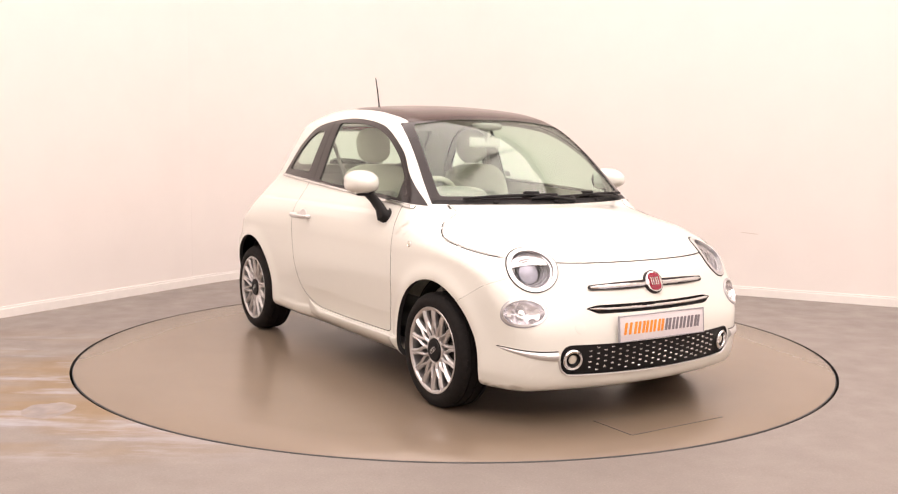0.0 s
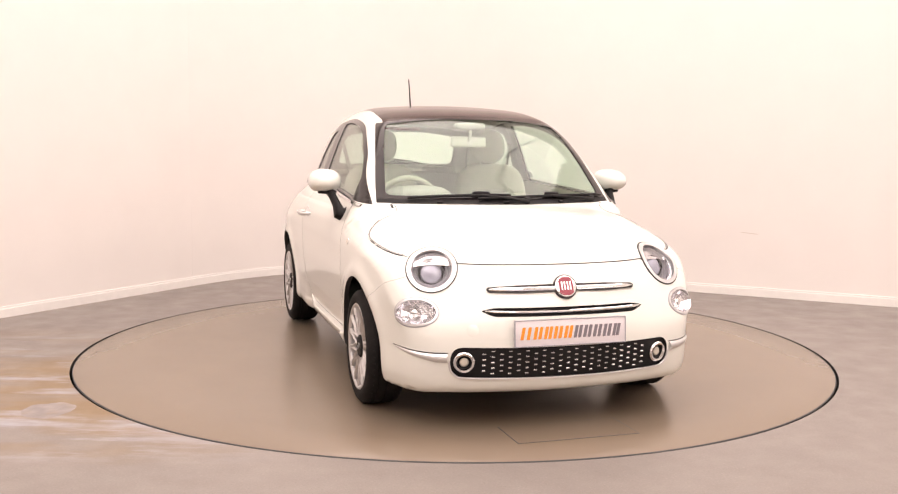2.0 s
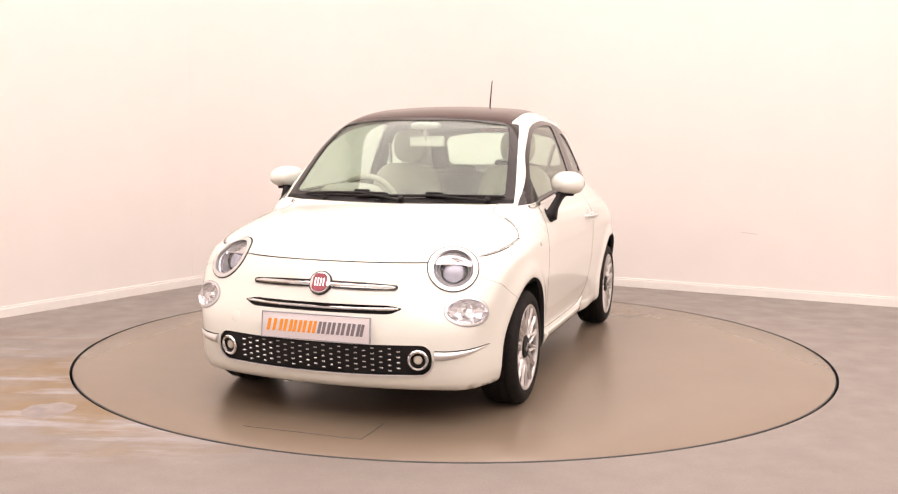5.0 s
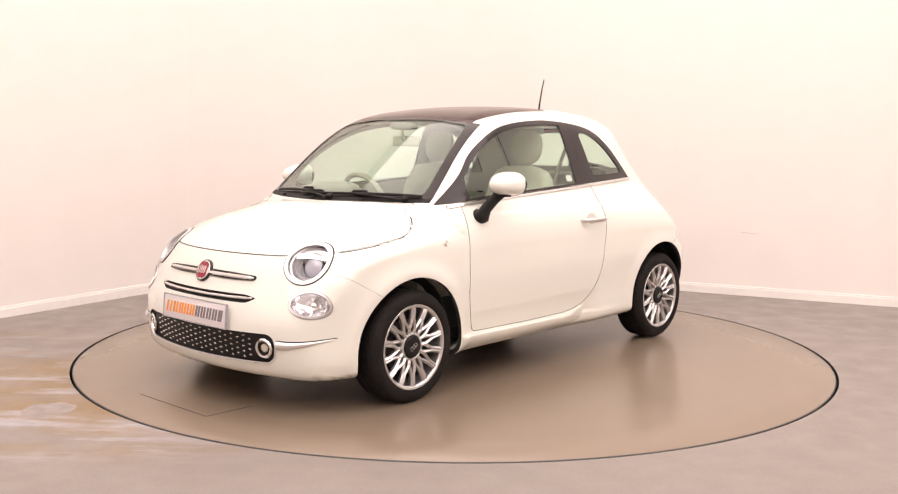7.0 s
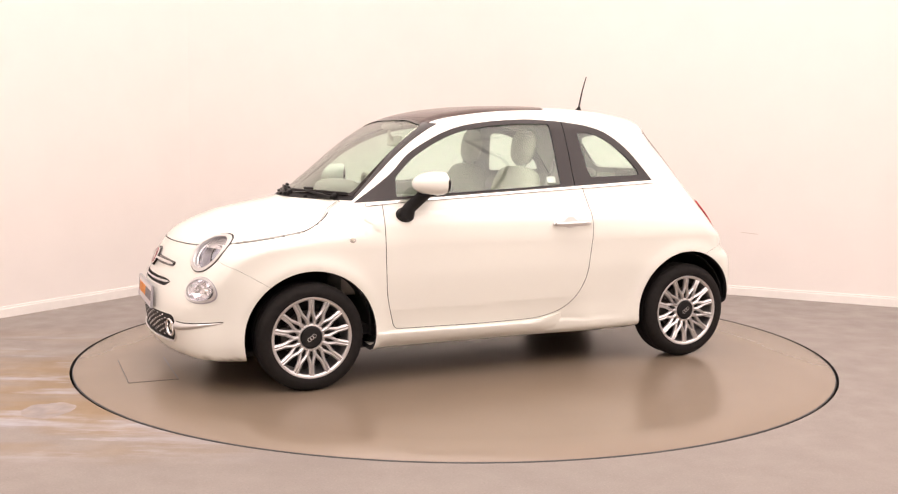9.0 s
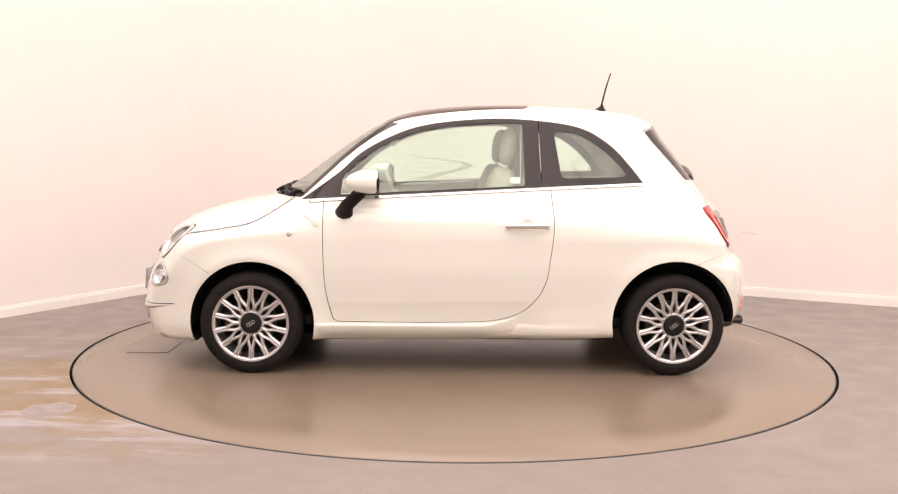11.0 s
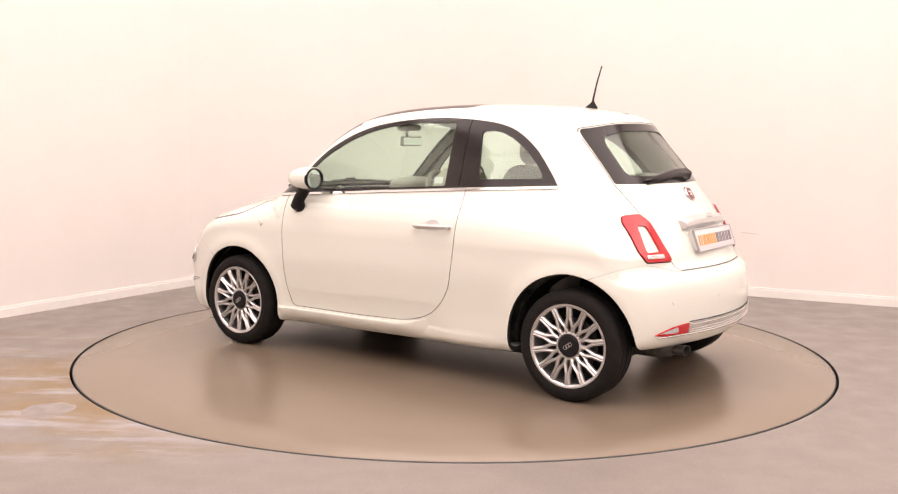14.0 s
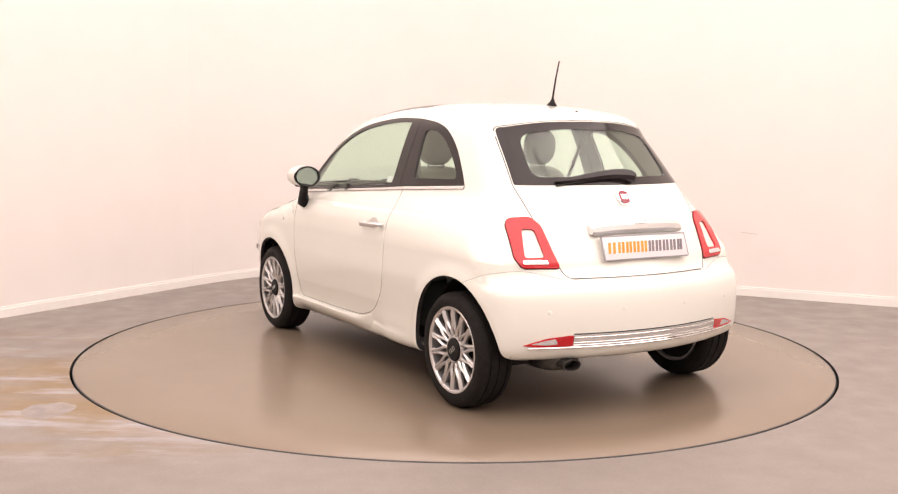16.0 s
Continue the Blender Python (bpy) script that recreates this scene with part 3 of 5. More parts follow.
REAR_GLASS = rounded([(-0.522, 1.062, 0.01), (-0.478, 1.335, 0.02), (-0.275, 1.366, 0.1), (0.0, 1.374, 0.1), (0.275, 1.366, 0.1), (0.478, 1.335, 0.02), (0.522, 1.062, 0.01)])
REAR_CLEAR = rounded([(-0.43, 1.10, 0.05), (-0.405, 1.300, 0.06), (-0.2, 1.332, 0.08), (0.2, 1.332, 0.08), (0.405, 1.300, 0.06), (0.43, 1.10, 0.05)])
SCREEN = rounded([(-0.645, 0.9535, 0.004), (-0.627, 1.05, 0.05), (-0.606, 1.135, 0.05), (-0.584, 1.22, 0.05), (-0.553, 1.315, 0.05), (-0.527, 1.364, 0.012), (-0.3, 1.392, 0.1),
                  (0.0, 1.402, 0.1), (0.3, 1.392, 0.1), (0.527, 1.364, 0.012), (0.553, 1.315, 0.05), (0.584, 1.22, 0.05), (0.606, 1.135, 0.05), (0.627, 1.05, 0.05), (0.645, 0.9535, 0.004)])
SCREEN_CLEAR = rounded([(-0.595, 0.99, 0.03), (-0.565, 1.135, 0.05), (-0.545, 1.22, 0.05), (-0.513, 1.312, 0.05), (-0.492, 1.356, 0.03), (-0.25, 1.388, 0.1), (0.25, 1.388, 0.1),
                        (0.492, 1.356, 0.03), (0.513, 1.312, 0.05), (0.545, 1.22, 0.05), (0.565, 1.135, 0.05), (0.595, 0.99, 0.03)])
ROOF_PANE = rounded([(0.404, -0.30, 0.1), (0.412, 0.0, 0.2), (0.404, 0.30, 0.1), (0.365, 0.492, 0.03), (0.2, 0.485, 0.1), (0.0, 0.462, 0.2), (-0.36, 0.435, 0.04), (-0.40, 0.0, 0.2), (-0.36, -0.435, 0.04),
                     (0.0, -0.462, 0.2), (0.2, -0.485, 0.1), (0.365, -0.492, 0.03)])
HEADER = [(0.52, -0.505), (0.52, 0.505), (0.40, 0.497), (0.33, 0.486), (0.33, -0.486), (0.40, -0.497)]
DOOR_GLASS = rounded([(0.672, 0.974, 0.01), (0.662, 1.075, 0.02), (0.555, 1.176, 0.06), (0.40, 1.266, 0.1), (0.245, 1.325, 0.1), (0.05, 1.357, 0.1), (-0.165, 1.372, 0.1), (-0.322, 1.369, 0.015),
                      (-0.335, 1.029, 0.012), (0.1, 1.005, 0.02)])
QUARTER_GLASS = rounded([(-0.535, 1.070, 0.03), (-0.495, 1.325, 0.03), (-0.60, 1.325, 0.06), (-0.695, 1.285, 0.08), (-0.80, 1.21, 0.08), (-0.89, 1.112, 0.04), (-0.90, 1.080, 0.02)])
GRILLE = rounded([(-0.522, 0.384, 0.055), (-0.528, 0.250, 0.06), (-0.25, 0.244, 0.1), (0.25, 0.244, 0.1), (0.528, 0.250, 0.06), (0.522, 0.384, 0.055), (0.25, 0.380, 0.1), (-0.25, 0.380, 0.1)], n=8)
ARCH_R = 0.338
WHEELS = [(1.15, 1), (1.15, -1), (-1.15, 1), (-1.15, -1)]
HEAD_P, FOG_P, DRL_P = (1.6, 0.557, 0.695), (1.65, 0.629, 0.512), (1.78, 0.462, 0.318)
TAIL_RIM = [(-1.343, 0.635, 0.885), (-1.331, 0.615, 0.914), (-1.384, 0.524, 0.922), (-1.424, 0.490, 0.887), (-1.502, 0.472, 0.765), (-1.539, 0.455, 0.694), (-1.485, 0.630, 0.696),
            (-1.455, 0.655, 0.743)]
TAIL_EYE = [(-1.395, 0.580, 0.868), (-1.425, 0.527, 0.868), (-1.498, 0.515, 0.742), (-1.465, 0.607, 0.738)]


def flipped(p, side):
    return Vector((p[0], p[1] * side, p[2]))


def onto_skin(p):
    for _ in range(4):
        q = np.array([tuple(p)])
        p = Vector(np.array(p) - form(q)[0] * slope(q)[0])
    return p


def build_car():
    car = tagged(new("car"), "small white three-door hatchback with alloy wheels and dark glass roof", "car")
    body_skin = shell_mesh(0.0, -0.022)
    glass_skin = shell_mesh(-0.004, -0.008)
    trim_skin = shell_mesh(0.0, -0.014)
    raised_skin = shell_mesh(0.006, -0.014)

    def panel(name, me, mats, parent=car, label="", **kw):
        return part(name, finish(me, mats, **kw), None, parent, label)

    # openings shared by several panels
    arches = []
    for x, z in ((1.145, 0.277), (-1.148, 0.297)):
        ring = [(x + ARCH_R * math.cos(a), z + ARCH_R * math.sin(a)) for a in np.linspace(0, 2 * math.pi, 72, endpoint=False)]
        arches.append(("-", prism(ring, "y", 0.42, 1.1)))
        arches.append(("-", prism(ring, "y", -1.1, -0.42)))
    lamps, frames = [], {}
    for side in (1, -1):
        for key, p, size in (("head", HEAD_P, (0.105, 0.107)), ("fog", FOG_P, (0.096, 0.060)), ("drl", DRL_P, (0.036, 0.036))):
            fr = frame_at(onto_skin(flipped(p, side)), 0.55 if key == "head" else 0.0)
            frames[key, side] = (fr, size)
            if key != "drl":
                lamps.append(("-", prism(ellipse(*size), fr, -0.09, 0.1)))
    tails = []
    for side in (1, -1):
        fr = frame_at(onto_skin(flipped((-1.44, 0.54, 0.81), side)))
        inv = fr.inverted()
        rim = [(inv @ onto_skin(flipped(p, side))).to_2d() for p in TAIL_RIM]
        eye = [(inv @ onto_skin(flipped(p, side))).to_2d() for p in TAIL_EYE]
        frames["tail", side] = (fr, rounded([tuple(p) for p in rim], 0.02), rounded([tuple(p) for p in eye], 0.018))
        tails.append(("-", prism(grown(frames["tail", side][1], 0.002), fr, -0.15, 0.1)))
    gap = 0.0036
    door_cut = [("-", prism(grown(DOOR, gap), "y", 0.3, 1.1)), ("-", prism(grown(DOOR, gap), "y", -1.1, -0.3))]
    win_cut = [("-", prism(WINDOW, "y", 0.25, 1.1)), ("-", prism(WINDOW, "y", -1.1, -0.25))]
    slot = rounded([(-0.390, 0.536, 0.012), (-0.335, 0.511, 0.02), (0.335, 0.511, 0.02), (0.390, 0.536, 0.012), (0.33, 0.5485, 0.02), (-0.33, 0.5485, 0.02)])
    strip_r = rounded([(-0.40, 0.342, 0.006), (-0.40, 0.402, 0.006), (0.40, 0.402, 0.006), (0.40, 0.342, 0.006)])

    # white panels
    panel("body_shell", cut(body_skin, *arches, *door_cut, *win_cut, *lamps, *tails, ("-", prism(SCREEN, "x", 0.1, 1.3)), ("-", prism(ROOF_PANE, "z", 1.2, 1.7)), ("-", prism(HEADER, "z", 1.2, 1.7)),
                            ("-", prism(grown(HATCH_DOOR, gap), "x", -2.0, -0.93)), ("-", prism(grown(BONNET, gap), "y", -1.1, 1.1)), ("-", prism(grown(NOSE, 0.0012), "y", -1.1, 1.1)),
                            ("-", prism(grown(TAIL, 0.0012), "y", -1.1, 1.1))), [PAINT, SEAM, LINING], inner=-0.022, inside=2, label="glossy white painted body shell")
    panel("bonnet", cut(body_skin, ("&", prism(BONNET, "y", -1.1, 1.1)), *lamps), [PAINT, SEAM], inner=-0.022, label="smooth white painted bonnet")
    panel("front_bumper", cut(body_skin, ("&", prism(NOSE, "y", -1.1, 1.1)), *arches, *lamps, ("-", prism(GRILLE, "x", 1.2, 2.1)), ("-", prism(slot, "x", 1.2, 2.1))), [PAINT, SEAM],
          inner=-0.022, label="white painted front bumper")
    panel("rear_bumper", cut(body_skin, ("&", prism(TAIL, "y", -1.1, 1.1)), *arches, *tails), [PAINT, SEAM], inner=-0.022, label="white painted rear bumper")
    tailgate = panel("tailgate", cut(body_skin, ("&", prism(HATCH_DOOR, "x", -2.0, -0.93)), ("-", prism(REAR_GLASS, "x", -2.0, -0.9)), *tails), [PAINT, SEAM, LINING], inner=-0.022, inside=2,
                     label="white painted tailgate")
    doors = {}
    for side in (1, -1):
        lo, hi = (0.3, 1.1) if side > 0 else (-1.1, -0.3)
        doors[side] = panel("door", cut(body_skin, ("&", prism(DOOR, "y", lo, hi)), *win_cut), [PAINT, SEAM, LINING], inner=-0.022, inside=2, label="closed white painted side door")
        # window band: black frame, door glass, quarter glass, bright strip below
        clear = [("-", prism(DOOR_GLASS, "y", lo, hi)), ("-", prism(QUARTER_GLASS, "y", lo, hi))]
        seam = ("-", prism([(-0.423, 1.0), (-0.428, 1.0), (-0.412, 1.42), (-0.407, 1.42)], "y", lo, hi))
        panel("window_frame", cut(trim_skin, ("&", prism(grown(WINDOW, -0.001), "y", lo, hi)), *clear, seam), [GLOSS_BLACK, SEAM, PILLAR], inner=-0.014, inside=2, label="gloss black side window surround")
        w = panel("side_window", cut(glass_skin, ("&", prism(grown(DOOR_GLASS, -0.0005), "y", lo, hi))), [GLASS], offset=-0.004, inner=-0.008, edge=0, inside=0, label="green tinted door glass")
        w.visible_shadow = False
        w = panel("quarter_window", cut(glass_skin, ("&", prism(grown(QUARTER_GLASS, -0.0005), "y", lo, hi))), [GLASS], offset=-0.004, inner=-0.008, edge=0, inside=0, label="green tinted quarter glass")
        w.visible_shadow = False
        belt = [(0.84, 0.943), (0.735, 0.954), (0.2, 0.985), (-0.415, 1.019), (-0.7, 1.033), (-0.992, 1.047)]
        band = belt + [(x, z - 0.011) for x, z in reversed(belt)]
        panel("belt_moulding", cut(raised_skin, ("&", prism(band, "y", lo, hi))), [CHROME, SEAM], offset=0.006, label="thin bright strip under the windows")

    # screens and roof
    panel("screen_frame", cut(trim_skin, ("&", prism(grown(SCREEN, -0.001), "x", 0.1, 1.3)), ("-", prism(SCREEN_CLEAR, "x", 0.1, 1.4)), ("-", prism([(-0.7, 0.9), (0.7, 0.9), (0.7, 0.974), (-0.7, 0.974)], "x", 0.1, 1.4))),
          [GLOSS_BLACK, SEAM, PILLAR], inner=-0.014, inside=2, label="black printed border of the windscreen")
    panel("cowl", cut(trim_skin, ("&", prism(grown(SCREEN, -0.001), "x", 0.1, 1.3)), ("&", prism([(-0.7, 0.9), (0.7, 0.9), (0.7, 0.973), (-0.7, 0.973)], "x", 0.1, 1.4))), [PLASTIC, SEAM], inner=-0.014,
          label="matt black scuttle panel under the windscreen")
    w = panel("windscreen", cut(glass_skin, ("&", prism(grown(SCREEN_CLEAR, -0.0005), "x", 0.1, 1.4))), [GLASS], offset=-0.004, inner=-0.008, edge=0, inside=0, label="green tinted windscreen")
    w.visible_shadow = False
    panel("roof_header", cut(trim_skin, ("&", prism(grown(HEADER, -0.001), "z", 1.2, 1.7)), ("-", prism(SCREEN, "x", 0.1, 1.3)), ("-", prism(ROOF_PANE, "z", 1.2, 1.7))), [ROOF_GLASS, SEAM, LINING], inner=-0.014, inside=2,
          label="black strip between windscreen and glass roof")
    panel("glass_roof", cut(trim_skin, ("&", prism(grown(ROOF_PANE, -0.003), "z", 1.2, 1.7))), [ROOF_GLASS, SEAM, LINING], inner=-0.014, inside=2, label="dark fixed glass roof panel")
    panel("rear_glass_border", cut(trim_skin, ("&", prism(grown(REAR_GLASS, -0.001), "x", -2.0, -0.9)), ("-", prism(REAR_CLEAR, "x", -2.0, -0.9))), [GLOSS_BLACK, SEAM, PILLAR], inner=-0.014, inside=2, parent=tailgate,
          label="black printed border of the rear window")
    w = panel("rear_window", cut(glass_skin, ("&", prism(grown(REAR_CLEAR, -0.0005), "x", -2.0, -0.9))), [GLASS], offset=-0.004, inner=-0.008, edge=0, inside=0, parent=tailgate, label="tinted rear window glass")
    w.visible_shadow = False

    front_details(car, body_skin, raised_skin, trim_skin, glass_skin, frames, panel)
    rear_details(car, tailgate, raised_skin, trim_skin, frames, panel)
    side_details(car, doors)
    first = None
    for x, side in WHEELS:
        m = Matrix.Translation((x, 0.708 * side, 0.2755 if x > 0 else 0.279)) @ pose(0, 0, 0, -90 * side, 0, 0)
        if first is None:
            first = wheel(car)
            first.matrix_basis = m
        else:
            copy_thing(first, m)
        bm = bm_new()
        prof = [(ARCH_R + 0.004, 0.30), (ARCH_R + 0.004, 0.0), (ARCH_R + 0.012, 0.0), (ARCH_R + 0.012, 0.31), (0.0, 0.31), (0.0, 0.30)]
        lathe(bm, [(r, -z) for r, z in prof], 40, Matrix.Translation((x, 0.70 * side, 0.28)) @ pose(0, 0, 0, -90 * side, 0, 0))
        for v in bm.verts:
            v.co.z = max(v.co.z, 0.25 if v.co.x > -1.0 else 0.30)
        part("wheel_arch_liner", bm, UNDER, car, "black wheel arch lining")
    cabin(car)
    underside(car)
    for ob in car.children:
        ob.location = ob.location + AXIS
    return car


# ---- wheel ----
def wheel(car):
    root = new("wheel")
    root.parent = car
    tagged(root, "alloy road wheel with black tyre")
    # local z looks outwards; the tyre's outer wall is at z = 0.092
    bm = bm_new()
    prof = [(0.205, 0.084), (0.209, 0.091), (0.220, 0.095), (0.240, 0.096), (0.257, 0.090), (0.269, 0.078), (0.275, 0.066), (0.277, 0.05)]
    for z in (0.046, 0.0, -0.046):
        prof += [(0.277, z + 0.004), (0.270, z + 0.003), (0.270, z - 0.003), (0.277, z - 0.004)]
    prof += [(0.275, -0.066), (0.268, -0.078), (0.256, -0.088), (0.24, -0.094), (0.21, -0.088), (0.2, -0.07), (0.2, 0.07)]
    lathe(bm, prof, 72, closed=True)
    # shoulder blocks
    for i in range(60):
        a = 2 * math.pi * i / 60
        box(bm, -0.005, 0.005, -0.0025, 0.0025, -0.012, 0.012, m=pose(0, 0, 0, 0, 0, math.degrees(a)) @ pose(0.2665, 0, 0.0715, 0, -38, 0))
    part("tyre", bm, RUBBER, root, "black rubber tyre")
    bm = bm_new()
    lathe(bm, [(0.197, 0.083), (0.199, 0.088), (0.196, 0.092), (0.188, 0.0905), (0.181, 0.083), (0.178, 0.06), (0.178, -0.08), (0.19, -0.085), (0.19, 0.075)], 72, closed=True)
    part("rim", bm, ALLOY, root, "bright silver alloy rim")
    n = 14
    bm = bm_new()

    def blade(p, q, w0, w1, z0, z1, t=0.022):
        p, q = Vector(p), Vector(q)
        d = (q - p).normalized()
        s = Vector((-d.y, d.x))
        rows = []
        for c, w, z in ((p, w0, z0), ((p + q) / 2, (w0 + w1) / 2, (z0 + z1) / 2 + 0.002), (q, w1, z1)):
            rows.append([bm.verts.new(Vector((c.x + s.x * u, c.y + s.y * u, zz))) for u, zz in ((-w, z - t), (-w, z - 0.008), (-w * 0.12, z), (w * 0.12, z), (w, z - 0.008), (w, z - t))])
        grid_faces(bm, rows, False, True)
        bm.faces.new(rows[0]), bm.faces.new(rows[-1])
    h = math.pi / n
    fork = 0.132
    knee = (0.086 * math.cos(h * 0.94), 0.086 * math.sin(h * 0.94))
    foot = (0.058 * math.cos(h * 1.0), 0.058 * math.sin(h * 1.0))
    for k in (1, -1):
        blade((0.187, k * 0.0062), (fork, k * 0.0058), 0.0085, 0.0085, 0.089, 0.086)
        blade((fork + 0.004, k * 0.0050), (knee[0], k * knee[1]), 0.0080, 0.0076, 0.086, 0.081)
        blade((knee[0] + 0.006, k * knee[1]), (foot[0], k * foot[1]), 0.0082, 0.0090, 0.081, 0.074)
    box(bm, fork - 0.004, 0.187, -0.0052, 0.0052, 0.062, 0.0795)
    spoke_mesh = mesh_of(bm, "spoke", ALLOY)
    for i in range(n):
        ob = part("spoke", spoke_mesh, None, root)
        ob.rotation_euler = (0, 0, 2 * math.pi * (i + 0.5) / n)
    bm = bm_new()
    lathe(bm, [(0.0, 0.03), (0.066, 0.03), (0.074, 0.062), (0.070, 0.072), (0.060, 0.075), (0.056, 0.072)], 40)
    part("hub", bm, ALLOY, root, "silver hub")
    bm = bm_new()
    lathe(bm, [(0.056, 0.066), (0.055, 0.077), (0.05, 0.082), (0.03, 0.084), (0.0, 0.085)], 40)
    cap = part("centre_cap", bm, PLASTIC, root, "dark grey centre cap")
    bm = bm_new()
    for k in (-1, 0, 1):
        lathe(bm, [(0.0105, 0.084), (0.0105, 0.0865), (0.0085, 0.0865), (0.0085, 0.084)], 20, pose(k * 0.015, 0, 0, 0, 0, 0), closed=True)
    ob = part("emblem", bm, SATIN, root, "small silver ring emblem")
    ob.rotation_euler = (0, 0, radians(35))
    part("brake_disc", lathe(bm_new(), [(0.0, -0.005), (0.128, -0.005), (0.128, 0.008), (0.075, 0.008), (0.07, 0.03), (0.0, 0.03)], 48), DARK_METAL, root, "dull grey brake disc")
    bm = box(bm_new(), 0.06, 0.15, -0.055, 0.055, -0.02, 0.035, 0.012)
    part("brake_caliper", bm, DARK_METAL, root, "dark brake caliper")
    part("inner_cover", lathe(bm_new(), [(0.0, -0.06), (0.176, -0.06), (0.176, -0.05), (0.0, -0.05)], 40), UNDER, root, "dark back of the wheel")
    for ob in root.children:
        if ob.name.split(".")[0] in ("rim", "spoke", "inner_cover"):
            ob.scale = (1.055, 1.055, 1.0)
    return root


# ---- front ----
def settle(bm, fr):
    """Sinks a flat-built lamp piece so that it follows the curve of the body."""
    inv = fr.inverted()
    n = fr.to_3x3() @ Vector((0, 0, 1))
    for v in bm.verts:
        p = inv @ v.co
        s = inv @ skin_at(fr @ Vector((p.x, p.y, 0.15)), -n)
        if abs(s.z) < 0.16:
            v.co = fr @ Vector((p.x, p.y, p.z + s.z))


def front_details(car, body_skin, raised_skin, trim_skin, glass_skin, frames, panel):
    for side in (1, -1):
        fr, size = frames["head", side]
        lamp = panel("headlight", cut(raised_skin, ("&", prism(ellipse(size[0] + 0.006, size[1] + 0.006), fr, -0.12, 0.06)), ("-", prism(ellipse(size[0] - 0.012, size[1] - 0.012), fr, -0.14, 0.07))), [SATIN, SEAM], offset=0.006, edge=0,
                     label="round headlight with chrome rim and projector")
        w = panel("lens_cover", cut(glass_skin, ("&", prism(ellipse(size[0] - 0.0125, size[1] - 0.0125), fr, -0.12, 0.06))), [CLEAR], offset=-0.004, inner=-0.008, edge=0, inside=0, parent=lamp)
        w.visible_shadow = False
        bm = bm_new()
        s = Matrix.Diagonal((size[0], size[1], 1, 1))
        lathe(bm, [(1.0, -0.012), (0.95, -0.036), (0.88, -0.026), (0.84, -0.044), (0.76, -0.034), (0.72, -0.056), (0.64, -0.048), (0.6, -0.07), (0.0, -0.08), (0.0, -0.09), (1.0, -0.09)], 40, fr @ s)
        settle(bm, fr)
        part("reflector", bm, LAMP_GREY, lamp, "grey lamp bowl with stepped rings")
        panel("gasket", cut(shell_mesh(0.003, -0.014), ("&", prism(ellipse(size[0] + 0.011, size[1] + 0.011), fr, -0.12, 0.06)), ("-", prism(ellipse(size[0] + 0.0055, size[1] + 0.0055), fr, -0.14, 0.07))), [PLASTIC], offset=0.003, edge=0, parent=lamp)
        bm = bm_new()
        lathe(bm, [(0.95, -0.03), (0.91, -0.016), (0.85, -0.020), (0.86, -0.045)], 40, fr @ s, closed=True)
        settle(bm, fr)
        part("light_ring", bm, REFLECTOR, lamp, "bright inner ring")
        bm = bm_new()
        lathe(bm, [(0.058, -0.08), (0.058, -0.045), (0.054, -0.036), (0.049, -0.04), (0.049, -0.08)], 32, fr @ pose(0, -0.012, -0.010), closed=True)
        part("projector_ring", bm, PLASTIC, lamp, "dark projector housing")
        bm = bm_new()
        lathe(bm, [(0.070, -0.072), (0.069, -0.046), (0.065, -0.040), (0.061, -0.046), (0.061, -0.072)], 32, fr @ pose(0, -0.012, -0.010), closed=True)
        part("outer_ring", bm, CHROME, lamp, "bright ring round the projector")
        bm = bm_new()
        lathe(bm, [(0.049, -0.05), (0.046, -0.04), (0.034, -0.031), (0.016, -0.027), (0.0, -0.026)], 32, fr @ pose(0, -0.012, -0.010))
        part("projector_lens", bm, LENS_GREY, lamp, "bright projector lens")
        bm = bm_new()
        n = 24
        rows = [[], []]
        for i in range(n + 1):
            a = math.pi * i / n
            for k, zz in ((0, -0.034), (1, -0.02)):
                rows[k].append(bm.verts.new(fr @ Vector((size[0] * 0.80 * math.cos(a), size[1] * 0.80 * math.sin(a), zz))))
        base = [[bm.verts.new(fr @ Vector((size[0] * 0.80 * math.cos(math.pi * i / n), 0.018 + 0.004 * math.cos(math.pi * (2 * i / n - 1)), zz))) for i in range(n + 1)] for zz in (-0.034, -0.026)]
        grid_faces(bm, [rows[0], rows[1], base[1], base[0]], True)
        settle(bm, fr)
        part("eyelid", bm, REFLECTOR, lamp, "grey lid over the projector")

        fr, size = frames["fog", side]
        lamp = panel("front_lamp", cut(raised_skin, ("&", prism(ellipse(size[0] + 0.004, size[1] + 0.004), fr, -0.06, 0.06)), ("-", prism(ellipse(size[0] - 0.005, size[1] - 0.005), fr, -0.07, 0.07))), [SATIN, SEAM], offset=0.006, edge=0,
                     label="small clear lamp below the headlight")
        w = panel("lens_cover", cut(glass_skin, ("&", prism(ellipse(size[0] - 0.0055, size[1] - 0.0055), fr, -0.06, 0.06))), [CLEAR], offset=-0.004, inner=-0.008, edge=0, inside=0, parent=lamp)
        w.visible_shadow = False
        bm = bm_new()
        s = Matrix.Diagonal((size[0], size[1], 1, 1))
        lathe(bm, [(1.0, -0.008), (0.8, -0.034), (0.45, -0.05), (0.0, -0.056), (0.0, -0.06), (1.0, -0.06)], 11, fr @ s)
